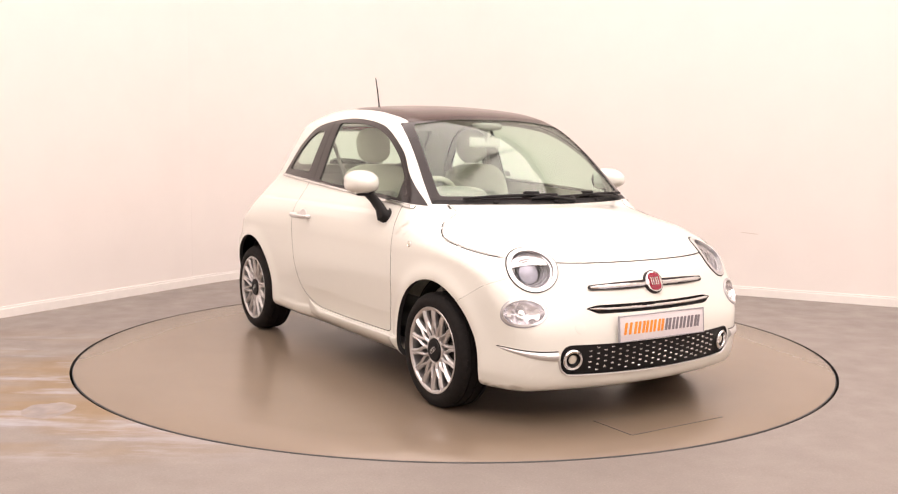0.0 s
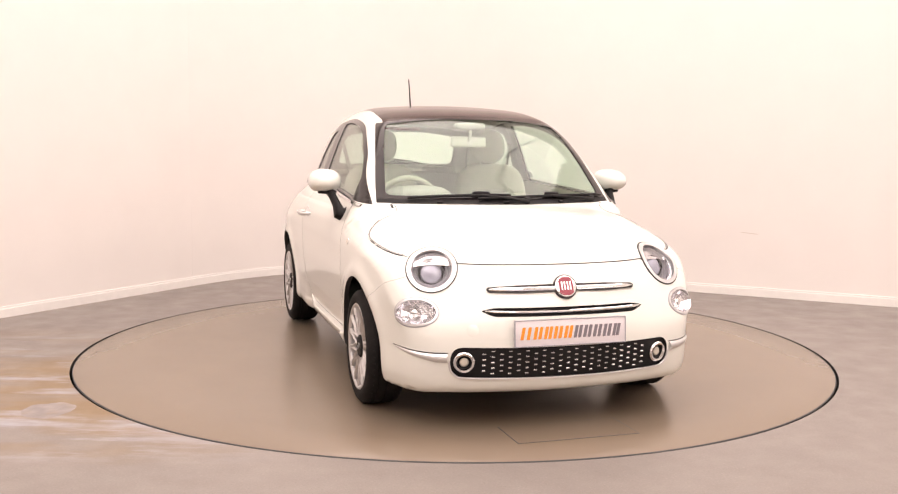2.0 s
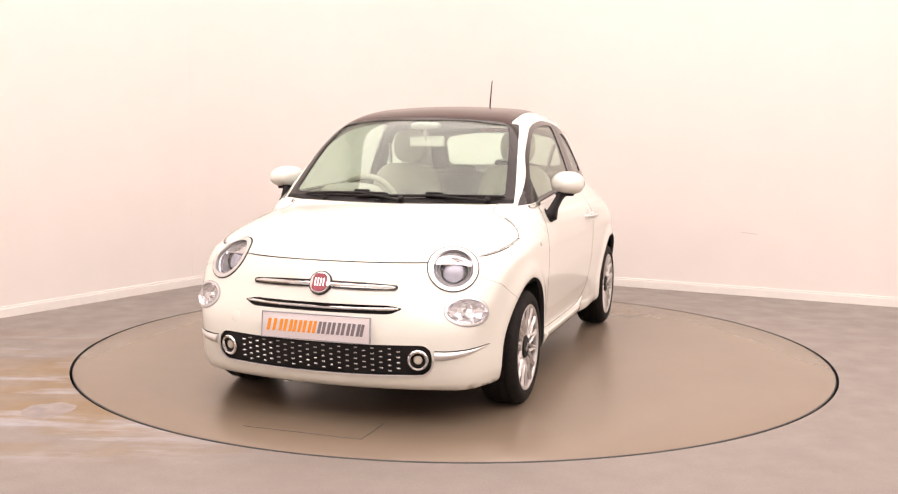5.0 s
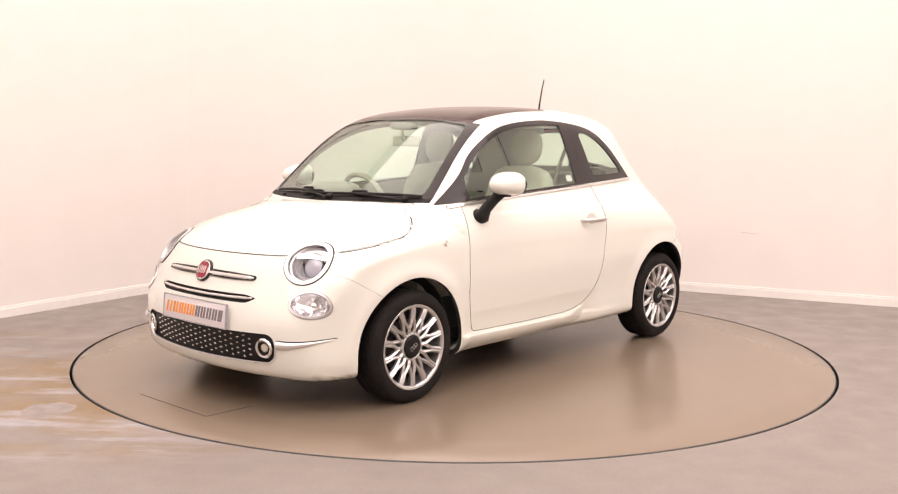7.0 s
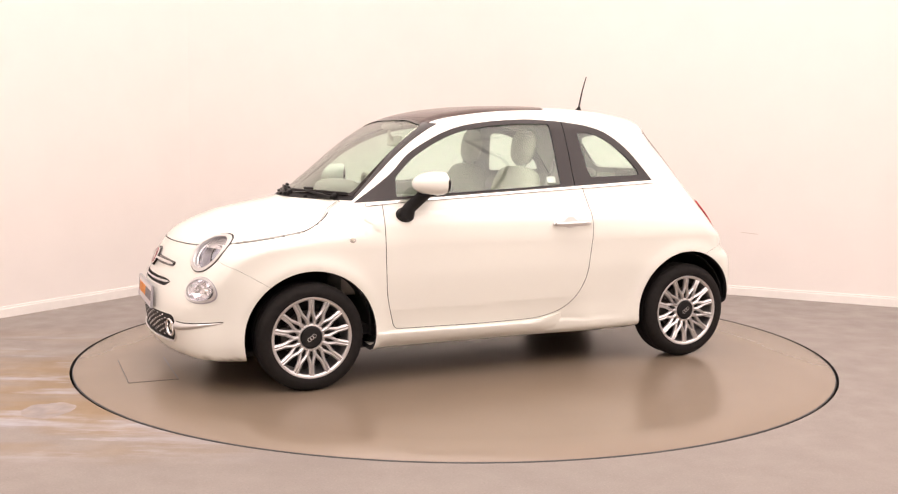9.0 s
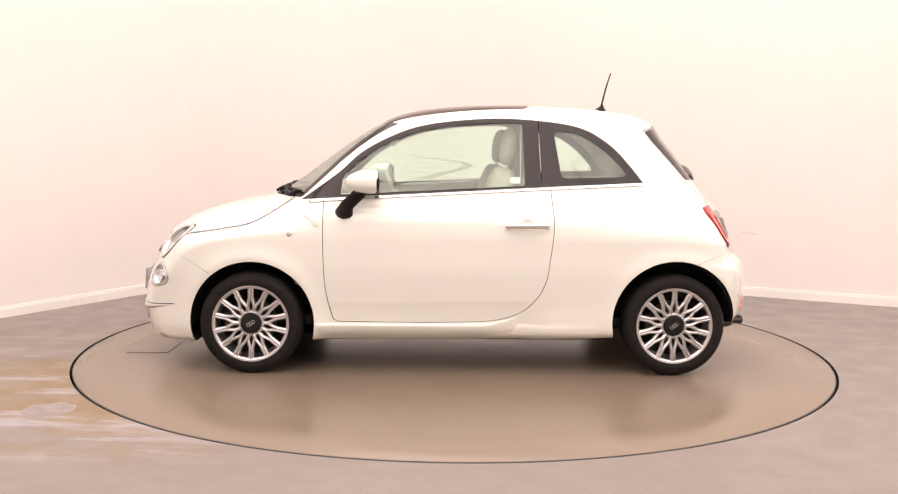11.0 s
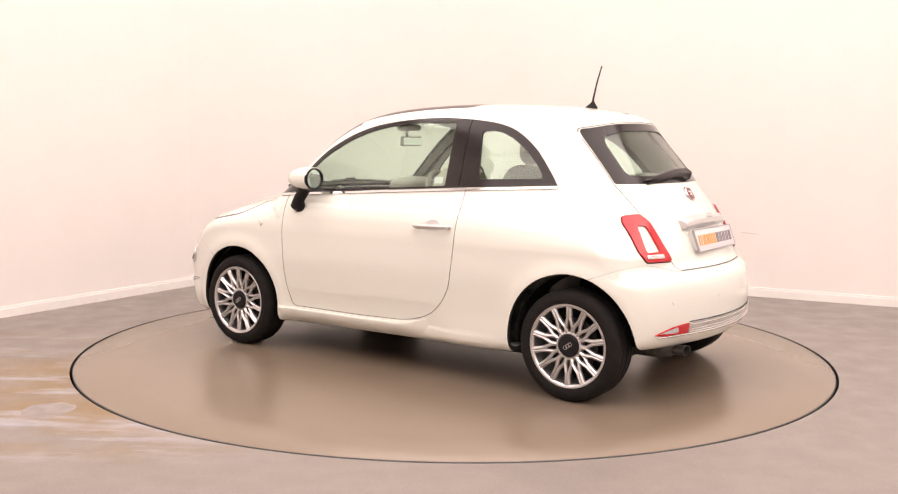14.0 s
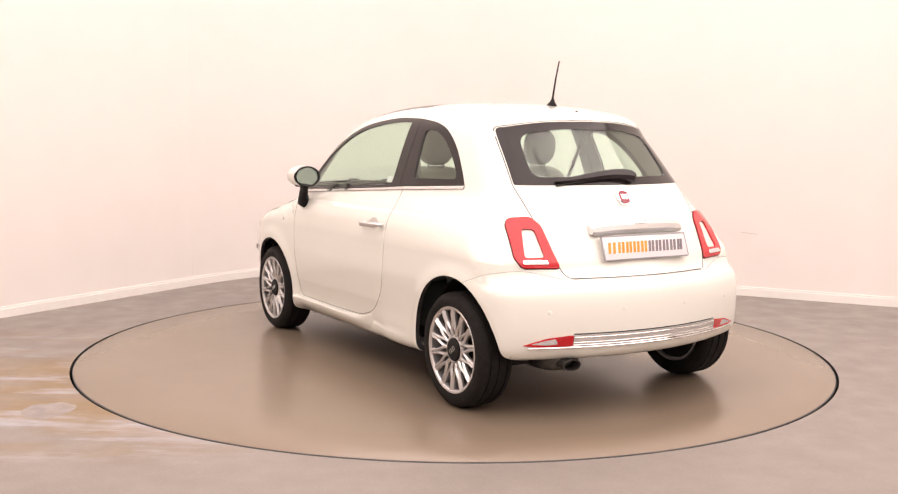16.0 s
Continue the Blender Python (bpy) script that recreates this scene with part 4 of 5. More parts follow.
        part("reflector", mesh_of(bm, "reflector", REFLECTOR, smooth=False), None, lamp, "bright faceted reflector bowl")
        bm = bm_new()
        lathe(bm, [(0.024, -0.05), (0.022, -0.03), (0.012, -0.02), (0.0, -0.018)], 24, fr @ pose(0.012 * side, 0.004, 0))
        part("bulb", bm, CHROME, lamp)
        panel("gasket", cut(shell_mesh(0.003, -0.014), ("&", prism(ellipse(size[0] + 0.008, size[1] + 0.008), fr, -0.06, 0.06)), ("-", prism(ellipse(size[0] + 0.0035, size[1] + 0.0035), fr, -0.07, 0.07))), [LAMP_GREY], offset=0.003, edge=0, parent=lamp)

        # bright ends of the lower grille
        line = curve_through([(0.535, 0.336), (0.58, 0.337), (0.63, 0.343), (0.68, 0.353), (0.725, 0.366)], 5)
        part("bumper_trim", tube(bm_new(), [on_front(y * side, z, -0.004) for y, z in line], [0.021 * (1 - 0.85 * (i / (len(line) - 1)) ** 1.6) for i in range(len(line))], 14), SATIN, car, "tapered satin chrome bumper trim")
        part("trim_gap", tube(bm_new(), [on_front(y * side, z + 0.001 + 0.021 * (1 - 0.85 * (i / (len(line) - 1)) ** 1.6), -0.001) for i, (y, z) in enumerate(line)], 0.0028, 6), SEAM, car)
        # small round lamps in the grille
        fr, size = frames["drl", side]
        fr = fr @ pose(0, 0, -0.006)
        bm = bm_new()
        lathe(bm, [(0.046, -0.012), (0.047, 0.006), (0.042, 0.012), (0.034, 0.010), (0.031, 0.002), (0.031, -0.012)], 36, fr, closed=True)
        lamp = part("running_light", bm, CHROME, car, "round running light with chrome ring")
        bm = bm_new()
        lathe(bm, [(0.031, 0.0), (0.026, -0.004), (0.021, 0.001), (0.021, -0.012), (0.031, -0.012)], 32, fr, closed=True)
        part("housing", bm, PLASTIC, lamp)
        part("lens", lathe(bm_new(), [(0.021, -0.004), (0.016, 0.002), (0.0, 0.004), (0.0, -0.01), (0.021, -0.01)], 28, fr), DASH_WHITE, lamp, "cream lens")

    # lower grille with rows of small bright studs
    low_skin = shell_mesh(-0.012, -0.02)
    grille = panel("lower_grille", cut(low_skin, ("&", prism(grown(GRILLE, 0.006), "x", 1.2, 2.1))), [PLASTIC, PLASTIC], offset=-0.012, label="black lower grille with rows of bright studs")
    bm = bm_new()
    for i in range(23):
        y = -0.418 + i * 0.038
        for j in range(5):
            z = 0.2635 + j * 0.0252 + (0.0126 if i % 2 else 0.0)
            if z > 0.37 or (abs(abs(y) - 0.462) < 0.055 and abs(z - 0.318) < 0.06):
                continue
            p = on_front(y, z, -0.012)
            box(bm, -0.003, 0.005, -0.008, 0.008, -0.0032, 0.0032, 0.0012, 1, m=Matrix.Translation(p))
    tagged(part("grille_studs", bm, CHROME, grille, "small bright studs on the grille"), kind="stuff")
    bm = bm_new()
    edge = [(-0.530, 0.318), (-0.522, 0.282), (-0.50, 0.257), (-0.46, 0.246), (-0.25, 0.241), (0, 0.239), (0.25, 0.241), (0.46, 0.246), (0.50, 0.257), (0.522, 0.282), (0.530, 0.318)]
    tube(bm, [on_front(y, z, 0.001) for y, z in curve_through(edge, 5)], 0.005, 8)
    part("grille_trim", bm, SATIN, car, "thin chrome line round the grille")
    # upper slot
    panel("upper_slot", cut(low_skin, ("&", prism([(-0.40, 0.50), (0.40, 0.50), (0.40, 0.55), (-0.40, 0.55)], "x", 1.3, 2.1))), [PLASTIC, PLASTIC], offset=-0.012, label="narrow black air slot")
    bm = bm_new()
    for z, r in ((0.5315, 0.0068),):
        tube(bm, [on_front(y, z + (0.004 * (abs(y) / 0.37) ** 4), 0.002) for y in np.linspace(-0.372, 0.372, 25)], [0.002] + [r] * 23 + [0.002], 8)
    part("slot_trim", bm, CHROME, car, "chrome strip in the air slot")
    # badge with two bright whiskers
    for s in (1, -1):
        pts = [(0.055 * s, 0.617), (0.055 * s, 0.641), (0.20 * s, 0.638), (0.345 * s, 0.630), (0.352 * s, 0.623), (0.345 * s, 0.616), (0.2 * s, 0.614)]
        panel("whisker_backing", cut(raised_skin, ("&", prism(grown(rounded(pts, 0.006), 0.004), "x", 1.3, 2.1))), [GLOSS_BLACK], offset=0.006, edge=0, label="black edge of the nose bar")
        bm = bm_new()
        tube(bm, [on_front(y * s, 0.628 - 0.004 * (y / 0.35) ** 2, 0.007) for y in np.linspace(0.05, 0.345, 14)], [0.009] * 12 + [0.007, 0.003], 8)
        part("nose_bar", bm, CHROME, car, "chrome nose bar beside the badge")
    badge(car, frame_at(on_front(0.0, 0.63)) @ pose(0, 0, 0.004), 0.056)
    number_plate(car, Matrix.Translation((1.858, 0.004, 0.443)) @ pose(0, 0, 0, 0, 0, 90) @ pose(0, 0, 0, 86, 0, 0), "front_plate")
    # plug for the towing eye
    fr = frame_at(on_front(-0.43, 0.455))
    part("towing_cover", lathe(bm_new(), [(0.026, -0.002), (0.026, 0.0005), (0.0245, 0.001), (0.0, 0.0015), (0.0, -0.002)], 28, fr), PAINT, car, "small round white towing eye cover")
    edge = [(1.50, 0.7535), (1.333, 0.7825), (1.20, 0.805), (1.14, 0.823), (1.08, 0.855), (1.0, 0.911), (0.95, 0.943)]
    for side in (1, -1):
        part("bonnet_joint", tube(bm_new(), [on_side(x, z + 0.001, side, -0.0006) for x, z in curve_through(edge, 8)], 0.0019, 6), SEAM, car, "thin dark joint beside the bonnet")
    wipers(car)


def badge(parent, fr, r, rim=GLOSS_BLACK):
    bm = bm_new()
    lathe(bm, [(r, -0.006), (r, 0.003), (r * 0.95, 0.007), (r * 0.88, 0.007), (r * 0.85, 0.003)], 40, fr)
    b = part("badge_rim", bm, rim, parent, "rim of the round badge")
    bm = bm_new()
    lathe(bm, [(r * 0.88, 0.0), (r * 0.88, 0.008), (r * 0.82, 0.010), (0.0, 0.010), (0.0, 0.0)], 40, fr)
    part("badge_face", bm, CHROME, b, "chrome face of the round badge")
    bm = bm_new()
    pts = rounded([(-0.62, -0.5, 0.3), (-0.35, -0.74, 0.3), (0.35, -0.74, 0.3), (0.62, -0.5, 0.3), (0.58, 0.0, 0.5), (0.62, 0.5, 0.3), (0.35, 0.74, 0.3), (-0.35, 0.74, 0.3), (-0.62, 0.5, 0.3), (-0.58, 0, 0.5)], 0.2)
    part("badge_shield", prism_bm([(u * r, v * r) for u, v in pts], fr, 0.009, 0.0125), RED_BADGE, b, "dark red shield")
    bm = bm_new()
    for k in range(4):
        box(bm, (-0.42 + k * 0.24) * r, (-0.30 + k * 0.24) * r, -0.32 * r, 0.36 * r, 0.0125, 0.0138, 0.0004, 1, m=fr)
    part("badge_bars", bm, CHROME, b, "plain upright silver bars")


def prism_bm(shape, axis, lo, hi):
    bm = bm_new()
    me = prism(shape, axis, lo, hi)
    bm.from_mesh(me)
    return bm


def number_plate(parent, m, name):
    """A plate in its frame's x and y, facing its z, with plain slanted bars for the sign on it."""
    bm = box(bm_new(), -0.262, 0.262, -0.056, 0.056, -0.006, 0.004, 0.003, 2, m=m)
    plate = part("number_plate", bm, PLATE, parent, "white plate with plain orange and grey bars")
    bm = bm_new()
    for x0, x1, y0, y1 in ((-0.265, 0.265, -0.059, -0.0545), (-0.265, 0.265, 0.0545, 0.059), (-0.265, -0.2605, -0.0545, 0.0545), (0.2605, 0.265, -0.0545, 0.0545)):
        box(bm, x0, x1, y0, y1, -0.006, 0.0065, 0.001, 1, m=m)
    part("plate_frame", bm, LAMP_GREY, plate, "thin grey edge of the plate")
    widths = [0.058, 0.048, 0.044, 0.048, 0.046, 0.044, 0.046, 0.046, 0.046, 0.038]
    x, total = 0.0, sum(widths)
    scale = 0.475 / total
    x = -0.2375
    for i, w in enumerate(widths):
        w *= scale
        h = 0.027
        k = 0.011
        bm = bm_new()
        for a in (x + 0.004, x + w * 0.55):
            bm.from_mesh(prism(rounded([(a - k / 2, -h), (a + 0.0145 - k / 2, -h), (a + 0.0145 + k / 2, h), (a + k / 2, h)], 0.003, 3), m, 0.004, 0.0055))
        part("sign_bar", bm, ORANGE if i < 5 else GREY_INK, plate)
        x += w
    return plate


def wipers(car):
    lines = [[(-0.50, 0.981), (-0.30, 0.993), (-0.05, 0.997), (0.02, 0.995)], [(-0.16, 0.981), (0.10, 0.988), (0.35, 0.992), (0.60, 0.988)]]
    pivots = [(0.10, 0.966), (0.52, 0.966)]
    for pts, (py, pz) in zip(lines, pivots):
        root = new("windscreen_wiper")
        root.parent = car
        tagged(root, "black wiper resting at the foot of the windscreen")
        fine = curve_through(pts, 8)
        part("blade", tube(bm_new(), [on_front(y, z, 0.012) for y, z in fine], [0.004] + [0.0075] * (len(fine) - 2) + [0.004], 8), PLASTIC, root, "black rubber wiper blade")
        mid = fine[len(fine) * 5 // 9]
        part("arm", tube(bm_new(), [on_front(y, z, o) for y, z, o in ((py, pz, 0.014), (py * 0.6 + mid[0] * 0.4, pz * 0.5 + mid[1] * 0.5, 0.018), (mid[0], mid[1], 0.017))], [0.010, 0.0075, 0.006], 8), PLASTIC, root)
        part("pivot", lathe(bm_new(), [(0.017, -0.01), (0.017, 0.016), (0.012, 0.022), (0.0, 0.023)], 20, frame_at(on_front(py, pz))), PLASTIC, root)
        part("blade_joint", box(bm_new(), -0.045, 0.045, -0.007, 0.007, 0.008, 0.020, 0.003, 2, m=frame_at(on_front(*mid))), PLASTIC, root)
    for y in (-0.35, -0.02, 0.3):
        fr = frame_at(on_front(y, 0.958))
        part("washer_jet", box(bm_new(), -0.014, 0.014, -0.008, 0.008, 0.0, 0.012, 0.004, 2, m=fr), PLASTIC, car)


# ---- rear ----
def rear_details(car, tailgate, raised_skin, trim_skin, frames, panel):
    high_skin = shell_mesh(0.010, -0.03)
    for side in (1, -1):
        fr, rim, eye = frames["tail", side]
        lamp = panel("tail_light", cut(high_skin, ("&", prism(rim, fr, -0.2, 0.1)), ("-", prism(eye, fr, -0.25, 0.15))), [RED_LENS, RED_LENS], offset=0.010, edge=0, label="red ring-shaped tail light")
        panel("tail_light_centre", cut(trim_skin, ("&", prism(grown(eye, -0.001), fr, -0.2, 0.1))), [PAINT, SEAM], parent=lamp, label="body-coloured panel inside the lamp")
        panel("gasket", cut(shell_mesh(0.003, -0.014), ("&", prism(grown(rim, 0.0025), fr, -0.2, 0.1)), ("-", prism(grown(rim, 0.0005), fr, -0.25, 0.15))), [PLASTIC], offset=0.003, edge=0, parent=lamp)
        vmin = min(v for _, v in eye)
        umin, umax = min(u for u, v in eye if v < vmin + 0.03), max(u for u, v in eye if v < vmin + 0.03)
        bar = rounded([(umin - 0.012, vmin - 0.032), (umax + 0.018, vmin - 0.032), (umax + 0.012, vmin - 0.011), (umin - 0.010, vmin - 0.011)], 0.006)
        panel("reversing_light", cut(shell_mesh(0.0125, 0.0), ("&", prism(bar, fr, -0.2, 0.1))), [REFLECTOR, REFLECTOR], offset=0.0125, parent=lamp, label="narrow clear reversing light")
        # bumper reflectors
        red = rounded([(0.445 * side, 0.400), (0.56 * side, 0.388), (0.665 * side, 0.356), (0.60 * side, 0.348), (0.445 * side, 0.350)], 0.008)
        r = panel("rear_reflector", cut(raised_skin, ("&", prism(red, "x", -2.0, -1.3))), [RED_LENS], offset=0.006, edge=0, label="red reflector in the rear bumper")
        clear = rounded([(0.525 * side, 0.386), (0.57 * side, 0.379), (0.635 * side, 0.362), (0.56 * side, 0.357), (0.515 * side, 0.361)], 0.005)
        panel("clear_lens", cut(shell_mesh(0.0075, 0.0), ("&", prism(clear, "x", -2.0, -1.3))), [REFLECTOR], offset=0.0075, edge=0, parent=r)
        for y, z in ((0.55 * side, 0.505), (0.19 * side, 0.512)):
            part("parking_sensor", lathe(bm_new(), [(0.0105, -0.002), (0.0105, 0.001), (0.009, 0.0018), (0.0, 0.002), (0.0, -0.002)], 20, frame_at(on_back(y, z))), PAINT, car, "small round parking sensor")
    strip = rounded([(-0.443, 0.352), (-0.443, 0.400), (0.443, 0.400), (0.443, 0.352)], 0.002)
    panel("rear_trim", cut(raised_skin, ("&", prism(strip, "x", -2.0, -1.3))), [SATIN, SEAM], offset=0.006, edge=0, label="satin chrome strip across the rear bumper")
    bm = bm_new()
    for z, r, e in ((0.343, 0.0045, 0.64), (0.3535, 0.003, 0.44), (0.366, 0.0025, 0.44), (0.390, 0.0025, 0.44)):
        tube(bm, [on_back(y, z, 0.006) for y in np.linspace(-e, e, 30)], r, 6)
    part("rear_trim_lip", bm, CHROME, car, "thin chrome lips under the strip")
    # dark rod along the strip's top edge, drawn as a line of shade
    bm = bm_new()
    tube(bm, [on_back(y, 0.4045, 0.0) for y in np.linspace(-0.44, 0.44, 24)], 0.003, 6)
    part("trim_shade_line", bm, SEAM, car)
    # handle bar over the plate
    root = new("tailgate_handle")
    root.parent = car
    tagged(root, "long satin chrome tailgate handle")
    pts = np.linspace(-0.285, 0.285, 25)
    bm = bm_new()
    rows = []
    for y in pts:
        drop = 0.012 * (abs(y) / 0.285) ** 3
        w = 0.028 if abs(y) < 0.27 else 0.020
        c = on_back(y - 0.022, 0.872 - drop, 0.0)
        rows.append([bm.verts.new(c + Vector((dx, 0, dz))) for dx, dz in ((0.02, w), (-0.014, w), (-0.036, w * 0.4), (-0.042, -w * 0.4), (-0.034, -w), (0.02, -w))])
    grid_faces(bm, rows, False, True)
    bm.faces.new(rows[0]), bm.faces.new(rows[-1])
    part("grip", bm, SATIN, root, "satin chrome grip")
    bm = bm_new()
    for k in (-1, 0, 1):
        lathe(bm, [(0.012, 0.0), (0.012, 0.006), (0.008, 0.006), (0.008, 0.0)], 18, frame_at(on_back(k * 0.022 - 0.022, 0.877)) @ pose(0, 0, 0.038), closed=True)
    part("emblem", bm, CHROME, root, "three small chrome rings")
    fr = frame_at(on_back(0.0, 0.777))
    number_plate(car, Matrix.Translation(fr.translation) @ pose(-0.016, 0.012 - 0.04, 0.0, 0, 0, -90) @ pose(0, 0, 0, 90 - 20, 0, 0), "rear_plate")
    part("plate_recess", cut_recess(), PAINT, tailgate)
    badge(car, frame_at(on_back(0.0, 1.0)) @ pose(0, 0, 0.002), 0.045, CHROME)
    # rear wiper
    root = new("rear_wiper")
    root.parent = car
    tagged(root, "black rear wiper resting on the window")
    fine = curve_through([(-0.105, 1.090), (-0.06, 1.102), (0.05, 1.105), (0.2, 1.09), (0.34, 1.075)], 5)
    bm = bm_new()
    rows = []
    for i, (y, z) in enumerate(fine):
        t = i / (len(fine) - 1)
        w = 0.032 * (1 - t) ** 0.6 * min(1, 0.45 + 5 * t) + 0.004
        h = 0.034 * (1 - t) + 0.012
        m = frame_at(on_back(y, z))
        rows.append([bm.verts.new(m @ Vector((0, v, zz))) for v, zz in ((-w, 0.0), (-w, h * 0.6), (-w * 0.5, h), (w * 0.5, h), (w, h * 0.6), (w, 0.0))])
    grid_faces(bm, rows, False, True)
    bm.faces.new(rows[0]), bm.faces.new(rows[-1])
    part("arm", bm, GLOSS_BLACK, root, "black plastic wiper arm")
    part("blade", tube(bm_new(), [on_back(y, z - 0.012, 0.006) for y, z in fine], 0.005, 6), PLASTIC, root)
    # high brake light, washer jet, aerial
    bm = bm_new()
    tube(bm, [on_back(y, 1.352, -0.03) for y in np.linspace(-0.14, 0.14, 12)], 0.012, 8)
    part("brake_light", bm, RED_BADGE, car, "dull red high-level brake light")
    part("washer_jet", lathe(bm_new(), [(0.008, -0.002), (0.007, 0.004), (0.0, 0.005)], 14, frame_at(on_top(-1.06, 0.0))), PLASTIC, car)
    aerial = new("aerial")
    aerial.parent = car
    tagged(aerial, "thin black roof aerial")
    foot = on_top(-0.845, 0.0)
    bm = bm_new()
    rows = []
    for z, l, w in ((-0.006, 0.042, 0.020), (0.004, 0.038, 0.018), (0.014, 0.026, 0.012), (0.026, 0.014, 0.008), (0.036, 0.008, 0.006)):
        o = foot + Vector((-z * 0.35, 0, z))
        rows.append([bm.verts.new(o + Vector((l * math.cos(a), w * math.sin(a), 0))) for a in np.linspace(0, 2 * math.pi, 18, endpoint=False)])
    grid_faces(bm, rows, False, True)
    bm.faces.new(rows[-1])
    part("base", bm, PLASTIC, aerial)
    part("mast", tube(bm_new(), [foot + Vector((-0.006, 0, 0.02)), Vector((-0.878, 0, 1.60)), Vector((-0.905, 0, 1.69))], [0.006, 0.0045, 0.0035], 8), PLASTIC, aerial)
    # exhaust
    root = new("exhaust")
    root.parent = car
    tagged(root, "dark metal exhaust with oval tip")
    bm = bm_new()
    blob(bm, (-1.42, 0.43, 0.262), (0.15, 0.11, 0.045), 0.5, 0.6)
    part("silencer", bm, DARK_METAL, root, "dull metal silencer")
    bm = bm_new()
    m = Matrix.Translation((-1.575, 0.44, 0.258)) @ pose(0, 0, 0, 0, -90, 0) @ Matrix.Diagonal((0.55, 1.15, 1, 1))
    lathe(bm, [(0.038, -0.10), (0.044, 0.0), (0.046, 0.045), (0.040, 0.045), (0.036, 0.0), (0.03, -0.06), (0.0, -0.06)], 28, m)
    part("tip", bm, DARK_METAL, root, "oval exhaust tip")


def cut_recess():
    """A shallow white plinth that carries the rear plate."""
    fr = frame_at(on_back(0.0, 0.777))
    return box(bm_new(), -0.008, 0.03, -0.250 - 0.028, 0.250 - 0.028, -0.05, 0.05, 0.006, 2, m=Matrix.Translation(fr.translation) @ pose(0, 0, 0, 0, 20, 0))


